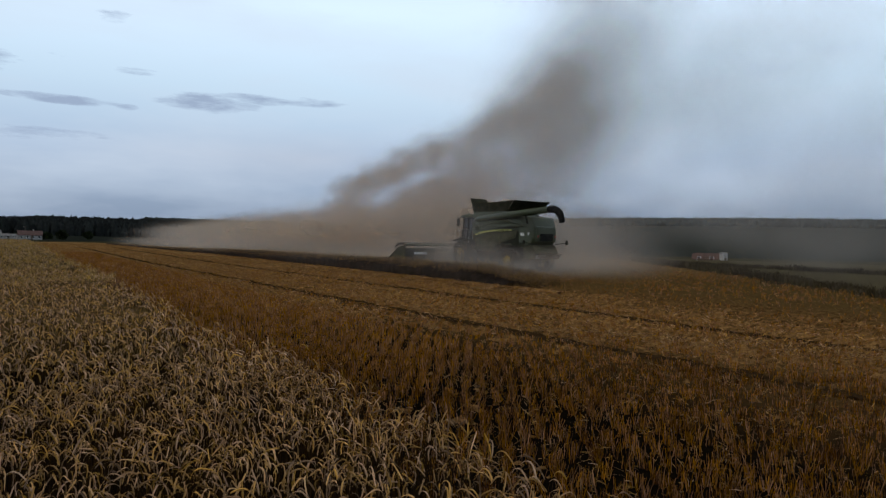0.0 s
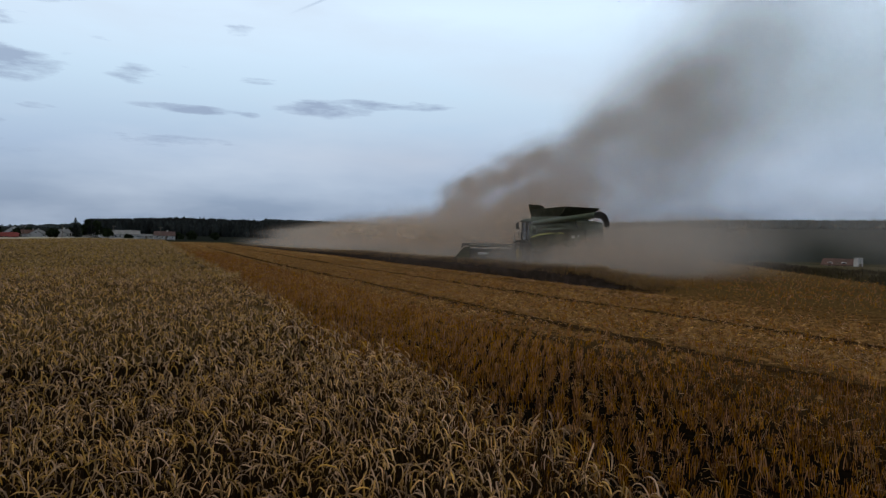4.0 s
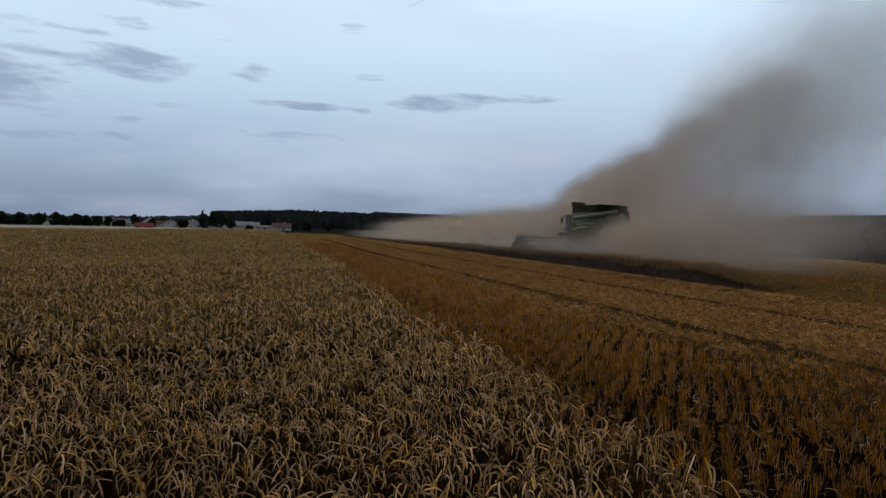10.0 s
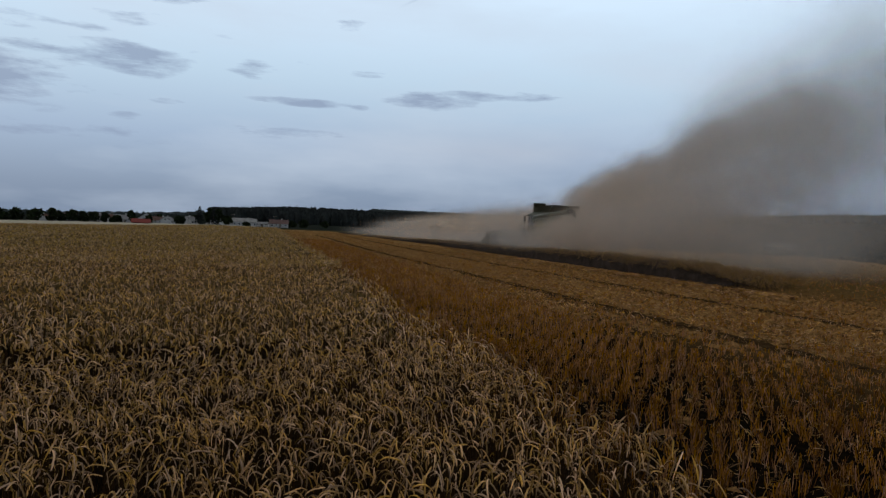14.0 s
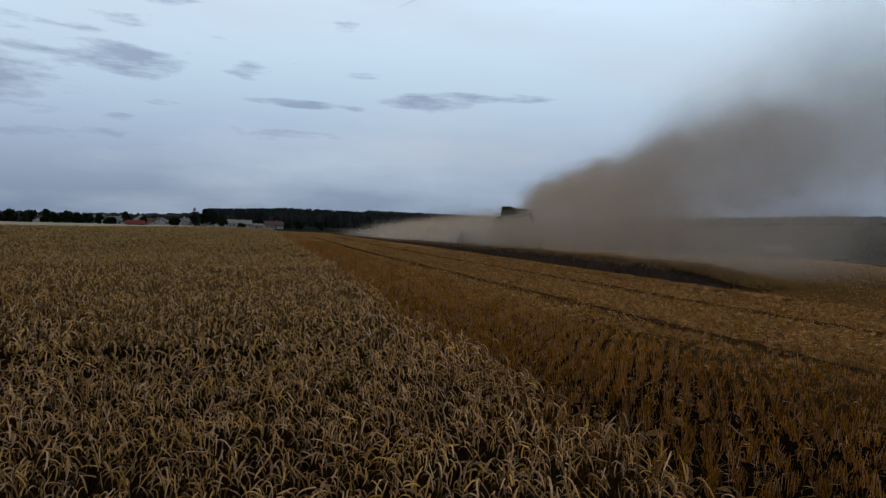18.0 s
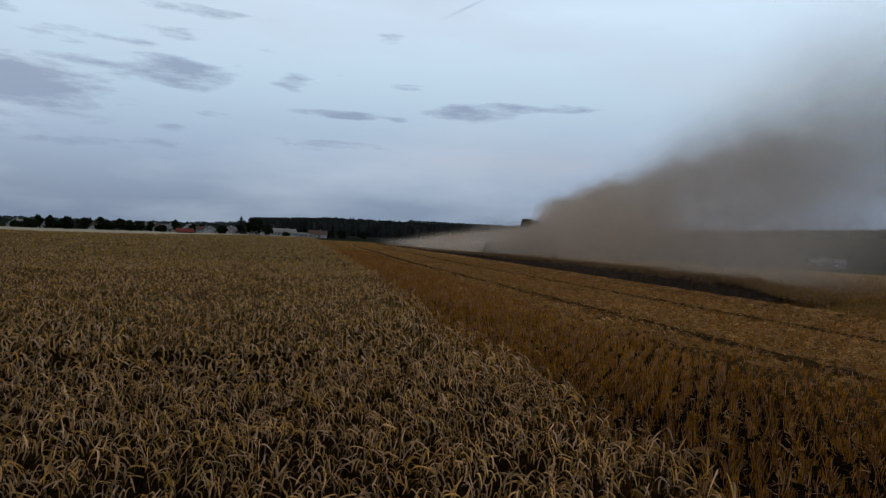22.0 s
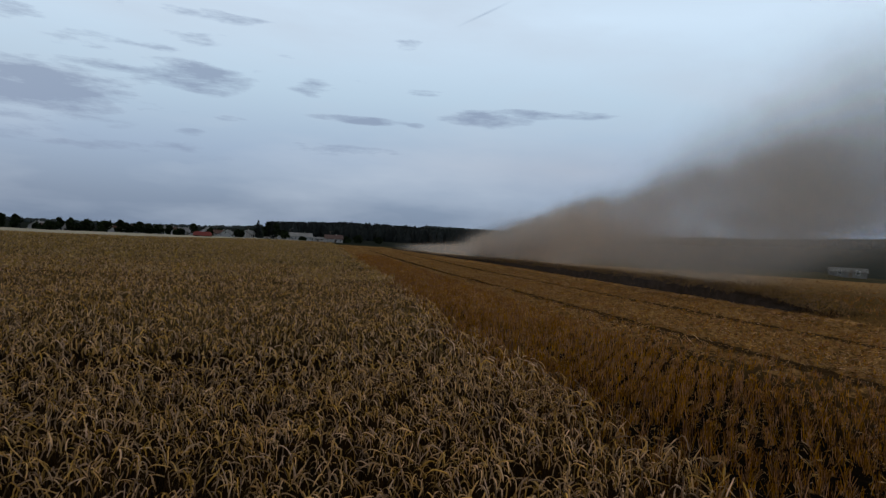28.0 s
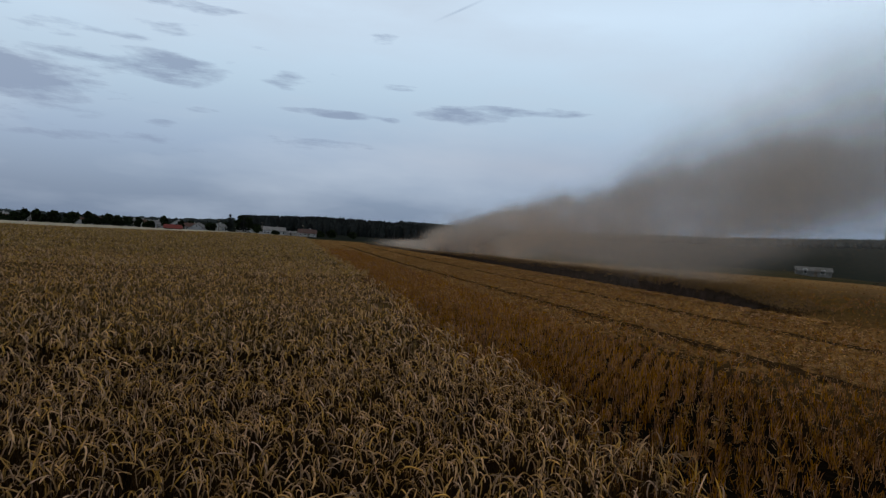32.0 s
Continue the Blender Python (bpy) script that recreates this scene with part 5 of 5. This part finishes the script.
# ---- woods on the hills ----
def build_woods():
    q = np.random.default_rng(11)

    def wood(n, a0, a1, r0, r1, hmin, hmax, material, label, wide=.36):
        a = np.radians(q.uniform(a0, a1, n))
        r = q.uniform(r0, r1, n)
        x, y = -np.sin(a) * r, np.cos(a) * r
        z = rise(x, y) - .5
        h = q.uniform(hmin, hmax, n)
        k = 6
        ang = np.arange(k) * 2 * np.pi / k
        lev = [(0.0, .75), (.35, 1.0), (.7, .62), (1.0, .05)]
        v = []
        for u, w in lev:
            rad = (h * wide * w)[:, None] * q.uniform(.75, 1.2, (n, k))
            v.append(np.stack([x[:, None] + rad * np.cos(ang), y[:, None] + rad * np.sin(ang), (z + h * u)[:, None] + 0 * rad + q.normal(0, .05, (n, k)) * h[:, None] * (0 < u < 1)], -1))
        v = np.stack(v, 1)
        i = np.arange(n)[:, None, None] * 4 * k
        j = np.arange(3)[None, :, None] * k
        c = np.arange(k)[None, None, :]
        c2 = (c + 1) % k
        f = np.stack([i + j + c, i + j + c2, i + j + k + c2, i + j + k + c], -1).reshape(-1, 4)
        stuff("woods", v.reshape(-1, 3), f, material, label, "woods")

    wood(3600, 19, 37.0, 690, 960, 10, 15.5, M["needles"], "dark spruce forest on the hill behind the village", .30)
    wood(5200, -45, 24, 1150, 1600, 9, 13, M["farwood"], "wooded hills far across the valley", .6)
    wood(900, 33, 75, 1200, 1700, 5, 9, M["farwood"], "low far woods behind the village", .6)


build_woods()


def far_mast():
    p = bearing(-12.9, 1330)
    t = empty("lattice_mast", pose(p.x, p.y, land(p.x, p.y), 0, 0, 10), "thin grey mast on the wooded hill", "mast")
    part("post", rod((0, 0, 0), (0, 0, 27), .9, 6, None, .35), M["steel"], t)
    part("platform", rod((0, 0, 19.5), (0, 0, 21.0), 2.4, 10), M["steel"], t)


far_mast()


# houses across the valley
house(-21.2, 207, -8, 6.5, 4.5, 1.6, 2.9, "tiles", "small low house with a reddish roof beyond the field", 2, False, "shed")


def kiosk():
    p = bearing(-22.45, 204)
    t = empty("transformer_kiosk", pose(p.x, p.y, land(p.x, p.y) - .05, 0, 0, 20), "pale concrete transformer kiosk beyond the field", "kiosk")
    part("wall", box(-.75, .75, -.75, .75, 0, 3.1, .04), M["plaster"], t)
    part("roof", prism([(-.95, 3.1), (.95, 3.1), (0, 3.5)], -.95, .95, .02), M["slate"], t)
    part("door", box(-.4, .4, -.78, -.752, .1, 1.9), M["wood"], t)


kiosk()
house(-8.6, 235, 6, 9.5, 5.0, 1.7, 2.7, "shed", "low whitish farm shed beyond the field, coloured dull for the dust haze", 2, False, "shed")


# ---- dust ----
D_HEAVY = dust_material("dust_heavy", .32, 2.1, (.70, .555, .425))
D_DENSE = dust_material("dust_dense", .45, 1.3, (.66, .51, .375))
D_MID = dust_material("dust_mid", .21, 2.0, (.68, .565, .46))
D_THIN = dust_material("dust_thin", .11, 1.8, (.68, .59, .50))
D_VEIL = dust_material("dust_veil", .06, .9, (.58, .53, .48))


def puff_mesh(bulge):
    """A lens-shaped puff of unit radius, thick in the middle, standing in the x-z plane."""
    rings, seg = 7, 28
    v, f = [], []
    for side in (-1, 1):
        o = len(v)
        v.append((0, side * bulge, 0))
        for i in range(1, rings + 1):
            r = i / rings
            for k in range(seg):
                a = k * 2 * math.pi / seg
                v.append((r * math.cos(a), side * bulge * math.sqrt(max(0, 1 - r * r * .98)), r * math.sin(a)))
        for k in range(seg):
            f.append((o, o + 1 + k, o + 1 + (k + 1) % seg, o + 1 + (k + 1) % seg))
        for i in range(rings - 1):
            for k in range(seg):
                p, q2 = o + 1 + i * seg, o + 1 + (i + 1) * seg
                f.append((p + k, q2 + k, q2 + (k + 1) % seg, p + (k + 1) % seg))
    me = bpy.data.meshes.new("dust_puff")
    me.from_pydata(v, [], [tuple(dict.fromkeys(x)) for x in f])
    for p in me.polygons:
        p.use_smooth = True
    return me


PUFFS = {}
for key, material in (("dense", D_DENSE), ("heavy", D_HEAVY), ("mid", D_MID), ("thin", D_THIN), ("veil", D_VEIL)):
    PUFFS[key] = puff_mesh(.42)
    PUFFS[key].materials.append(material)
dust = []                 # (object, function of time giving the place, degrees of slow turn)


def puff(key, wide, high, place, spin, label):
    ob = tagged(new("dust_puff", PUFFS[key]), label, "dust", "dust cloud behind the harvester")
    ob.scale = (wide, (wide + high) * .5, high)
    dust.append((ob, place, spin))


def blend(t, keys):
    """Smooth value through (time, value...) keys."""
    ts = [k[0] for k in keys]
    return [float(np.interp(t, ts, [k[i] for k in keys])) for i in range(1, len(keys[0]))]


def machine(t, back=0.0, right=0.0, up=0.0):
    p = plan(lane_s(t) + back, LANE + right)
    return Vector((p.x, p.y, land(p.x, p.y) + up))


# the plume's middle line from the machine upwards: degrees left of ahead and above the eye, as it sinks and drifts
PLUME = [
    (0, (9.0, 3.7), (-0.5, 7.2), (-7.5, 10.5), (-11.6, 14.3)),
    (6, (8.5, 4.0), (1.0, 6.3), (-6.7, 9.9), (-14.2, 14.2)),
    (10, (7.4, 3.1), (1.4, 5.5), (-3.6, 8.6), (-10.8, 11.8)),
    (14, (6.8, 2.6), (0.4, 5.0), (-5.4, 7.9), (-13.5, 10.0)),
    (17, (9.4, 3.1), (2.5, 5.2), (-3.4, 7.2), (-13.0, 9.6)),
    (20, (10.6, 2.6), (4.2, 4.4), (-2.6, 6.0), (-11.7, 8.5)),
    (24, (13.6, 2.4), (8.7, 3.6), (2.4, 5.2), (-6.0, 8.0)),
    (28, (15.1, 1.6), (9.2, 3.2), (-0.6, 5.8), (-9.4, 8.2)),
    (32, (17.7, 1.5), (9.3, 3.2), (-0.3, 5.6), (-11.2, 8.6))]


def plume(u, t):
    """Bearing and height in degrees, u from 0 at the machine to 1 and beyond."""
    at = []
    for k in (0, 1):
        vals = []
        for row in PLUME:
            p = [q[k] for q in row[1:]]
            w = u * 3
            i = min(2, max(0, int(w)))
            vals.append(p[i] + (p[i + 1] - p[i]) * (w - i))
        at.append(float(np.interp(t, [r[0] for r in PLUME], vals)))
    return at


def aloft(az, el, t, jd=0.0, low=.5):
    """A place over the lane by bearing and height."""
    lane = LANE + blend(t, [(0, 7.5), (12, 5.0), (20, 1.5), (32, 0)])[0] + jd
    r = min(135, max(34, lane / math.sin(radians(32.5 - min(az, 22)))))
    p = bearing(az, r)
    return Vector((p.x, p.y, max(low, 2.36 + r * math.tan(radians(el)))))


def build_dust():
    q = random.Random(3)
    # the plume that rises from the machine and leans away over the valley side
    for i in range(58):
        u = -.02 + 1.26 * ((i + .5) / 58) ** 1.25
        size = (2.7 + 2.0 * max(u, 0)) * q.uniform(.7, 1.25)

        def place(t, u=u + q.uniform(-.03, .03), v=q.uniform(-1.25, .7), jd=q.uniform(-3, 3), ph=q.uniform(0, 6)):
            az, el = plume(u, t)
            thick = (blend(t, [(0, 1.5), (10, 1.1), (24, .8)])[0] + 2.4 * max(0, min(u, 1))) * blend(t, [(0, 1.3), (12, 1.15), (24, .85), (32, .85)])[0]
            return aloft(az + .35 * math.sin(t * .35 + ph), el - .3 + v * thick + .25 * math.sin(t * .28 + ph * 2), t, jd)
        key = ("heavy" if i % 3 == 0 else "mid") if u < .28 else ("mid" if u < .5 and i % 3 else ("thin" if u < .95 else "veil"))
        puff(key, size * 1.5, size, place, (-24, q.uniform(-18, 18)), "brown dust cloud rising behind the harvester")
    # billows along its upper edge
    for i in range(34):
        u = .03 + .92 * (i + .5) / 34
        size = (1.5 + .9 * max(u, 0)) * q.uniform(.7, 1.4)

        def place(t, u=u, jd=q.uniform(-2, 2), v=q.uniform(-.1, .85), ph=q.uniform(0, 6)):
            az, el = plume(u, t)
            thick = (.6 + 1.7 * max(u, 0)) * blend(t, [(0, 1.2), (12, 1.1), (24, .95), (32, .95)])[0]
            return aloft(az + .5 * math.sin(t * .3 + ph), el + v * thick, t, jd)
        puff(("heavy" if i % 4 == 1 else "mid") if u < .3 else "thin", size * 1.3, size, place, (-20, q.uniform(-30, 30)), "billow of brown dust on the plume's edge")
    # dust that hangs between the plume and the ground
    for i in range(44):
        u = .02 + .98 * (i + .5) / 44
        size = (2.3 + 2.4 * max(u, 0)) * q.uniform(.85, 1.2)

        def place(t, u=u, size=size, jd=q.uniform(-3, 3), v=q.uniform(.0, .8), ph=q.uniform(0, 6)):
            az, el = plume(u, t)
            rest = max(v, blend(t, [(20, 0), (31, .8)])[0] * min(1, max(0, (u - .66) / .2)))
            return aloft(az - 1.0 + .5 * math.sin(t * .3 + ph), (el + 1.0) * rest - 1.0, t, jd, size * .25)
        puff(("heavy" if i % 2 else "mid") if u < .34 else ("mid" if u < .55 else "thin"), size * 1.7, size * .9, place, (-8, q.uniform(-10, 10)), "brown dust hanging under the plume")
    # grey veil that spreads above and beyond
    for i in range(24):
        u = .45 + 1.5 * (i + .5) / 24
        size = q.uniform(5.0, 8.5)

        def place(t, u=u, jd=q.uniform(0, 9), v=q.uniform(-1.0, 1.0), ph=q.uniform(0, 6)):
            az, el = plume(min(u, 1), t)
            far = max(0, u - 1)
            lift = blend(t, [(0, .4), (8, .6), (16, 1.0), (32, 1.6)])[0]
            spread = blend(t, [(0, 5.0), (12, 4), (32, 2.6)])[0] * (1 + far)
            return aloft(az - 1.5 - 26 * far, el * (1 - .3 * far) + lift + v * spread - 1.5 * far, t, jd)
        puff("thin" if i % 3 == 0 else "veil", size * 1.5, size, place, (-25, q.uniform(-14, 14)), "thin grey dust veil in the air")
    # low dust behind the machine, which catches up with it
    for i in range(16):
        u = (i + .5) / 16
        j = Vector((q.gauss(0, 1.2), q.gauss(0, .8), q.uniform(-.6, .8)))
        w = 3.0 + 1.8 * u + q.uniform(-.4, .5)

        def place(t, u=u, j=j):
            lag = blend(t, [(0, 4), (3, -2), (6, -8), (12, -6.5), (16, -2), (20, 2), (32, 4.5)])[0]
            near = blend(t, [(0, 2.0), (6, 1), (14, -.5), (21, -.3), (26, -2.5), (32, -3.5)])[0]
            p = machine(t, lag - u * blend(t, [(0, 6), (6, 12), (14, 26), (24, 28), (32, 26)])[0], near, 0)
            return p + Vector((j.x, j.y, blend(t, [(0, .3), (6, 1.2), (12, 1.7)])[0] + 1.3 * u * blend(t, [(0, 0), (10, 1)])[0] + j.z + blend(t, [(0, 0), (22, .2), (32, .6)])[0] * (.3 + u)))
        puff("heavy" if u < .4 else ("mid" if u < .7 else "thin"), w * 1.5, w * .68, place, (-8, q.uniform(-8, 8)), "brown dust hanging behind the harvester")
    # dust that creeps over the cut lane close to the ground
    for i in range(18):
        u = (i + .5) / 18

        def place(t, u=u, jd=q.uniform(-1, 2.5), jz=q.uniform(-.15, .35)):
            p = machine(t, -12 + (175 - lane_s(t)) * u ** 1.3, jd - 1.4, 0)
            return p + Vector((0, 0, .85 + jz))
        puff("mid" if i % 3 else "heavy", 7.0 + 7 * u, 1.35 + .5 * u, place, (0, q.uniform(-2, 2)), "brown dust creeping low over the cut lane")
    # old dust drifting off over the valley side
    for i in range(11):
        def place(t, i=i, jz=q.uniform(-1.0, 2.5), jr=q.uniform(0, 30)):
            p = bearing(-9 - 2.5 * i - .9 * max(0, t - 4), 52 + jr)
            return Vector((p.x, p.y, 2.6 + jz))
        puff("veil" if i % 2 else "thin", 8.5, 4.2, place, (0, q.uniform(-8, 8)), "thin brown dust drifting over the valley side")
    # low dust blown ahead along the ground
    for i in range(22):
        u = (i + .5) / 22
        j = Vector((q.gauss(0, 1), q.gauss(0, 1), q.uniform(-.3, .5)))

        def place(t, u=u, j=j):
            back = 6 + (195 - lane_s(t)) * u ** 1.35 * blend(t, [(0, .95), (32, .75)])[0]
            p = machine(t, back, 3 + 6 * u, 0)
            return p + Vector((j.x, j.y, 2.2 - .6 * u + j.z + blend(t, [(0, 1.3), (10, .8), (18, 0), (28, -1.5), (32, -1.7)])[0]))
        puff("mid" if u > .8 else ("heavy" if i % 3 == 2 or u > .6 else "dense"), 8.0 + 10 * u, 4.0 - .6 * u, place, (0, q.uniform(-5, 5)), "pale dust rolling low along the lane")
    for i in range(6):
        def place(t, i=i):
            return machine(t, blend(t, [(0, 3), (4, -2), (7, -6), (13, -4), (19, 1), (32, 2)])[0] + 5.0 - 2.6 * i, blend(t, [(0, 6), (7, 2), (13, -3.6), (32, -3.6)])[0], blend(t, [(0, .9), (13, .9), (20, 1.6), (32, 1.9)])[0])
        puff("thin" if i % 2 else "mid", 5.0, 2.1, place, (0, 6), "thin dust drifting past the harvester")
    # dust whirled up round the wheels and the header
    for i in range(8):
        def place(t, i=i):
            return machine(t, 8.5 - 2.6 * i, -3.4 + .3 * math.sin(i * 2.4), blend(t, [(0, .35), (9, .8), (20, 1.0), (32, 1.0)])[0] + .25 * math.sin(i * 1.9))
        puff("thin" if i % 3 == 1 else "mid", 4.0, 1.25, place, (0, 5), "brown dust whirled up round the harvester's wheels")
    for i in range(2):
        def place(t, i=i):
            return machine(t, 2.0 - 5.5 * i, -4.6, 2.4)
        puff("veil" if i == 0 else "thin", 6.0, 3.2, place, (0, 5), "thin dust haze round the harvester")


build_dust()


# ---- what moves ----
def motions():
    times = [0, 2, 4, 6, 8, 10, 12, 14, 16, 18, 20, 22, 24, 26, 28, 30, 32]
    rows = []
    for t in times:
        p = plan(lane_s(t), LANE)
        rows.append((t, pose(p.x, p.y, land(p.x, p.y), 0, 0, math.degrees(AXIS) + blend(t, [(0, 4.5), (6, 8.5), (12, 7), (20, 5), (32, 4)])[0])))
    walk(harvester, rows)
    fine = [k * .4 for k in range(81)]
    for hub, r in wheels:
        c = hub.matrix_basis.translation.copy()
        walk(hub, [(t, pose(c.x, c.y, c.z) @ Matrix.Rotation(-(lane_s(t) - lane_s(0)) / r, 4, "X")) for t in fine])
    c = reel.matrix_basis.translation.copy()
    walk(reel, [(t, pose(c.x, c.y, c.z) @ Matrix.Rotation(-2.9 * t, 4, "X")) for t in fine])
    for ob, place, spin in dust:
        size = ob.scale.copy()
        walk(ob, [(t, Matrix.Translation(place(t)) @ pose(0, 0, 0, 0, spin[0] + spin[1] * t / 32 - spin[1] / 2, 8)) for t in times])
        ob.scale = size


motions()
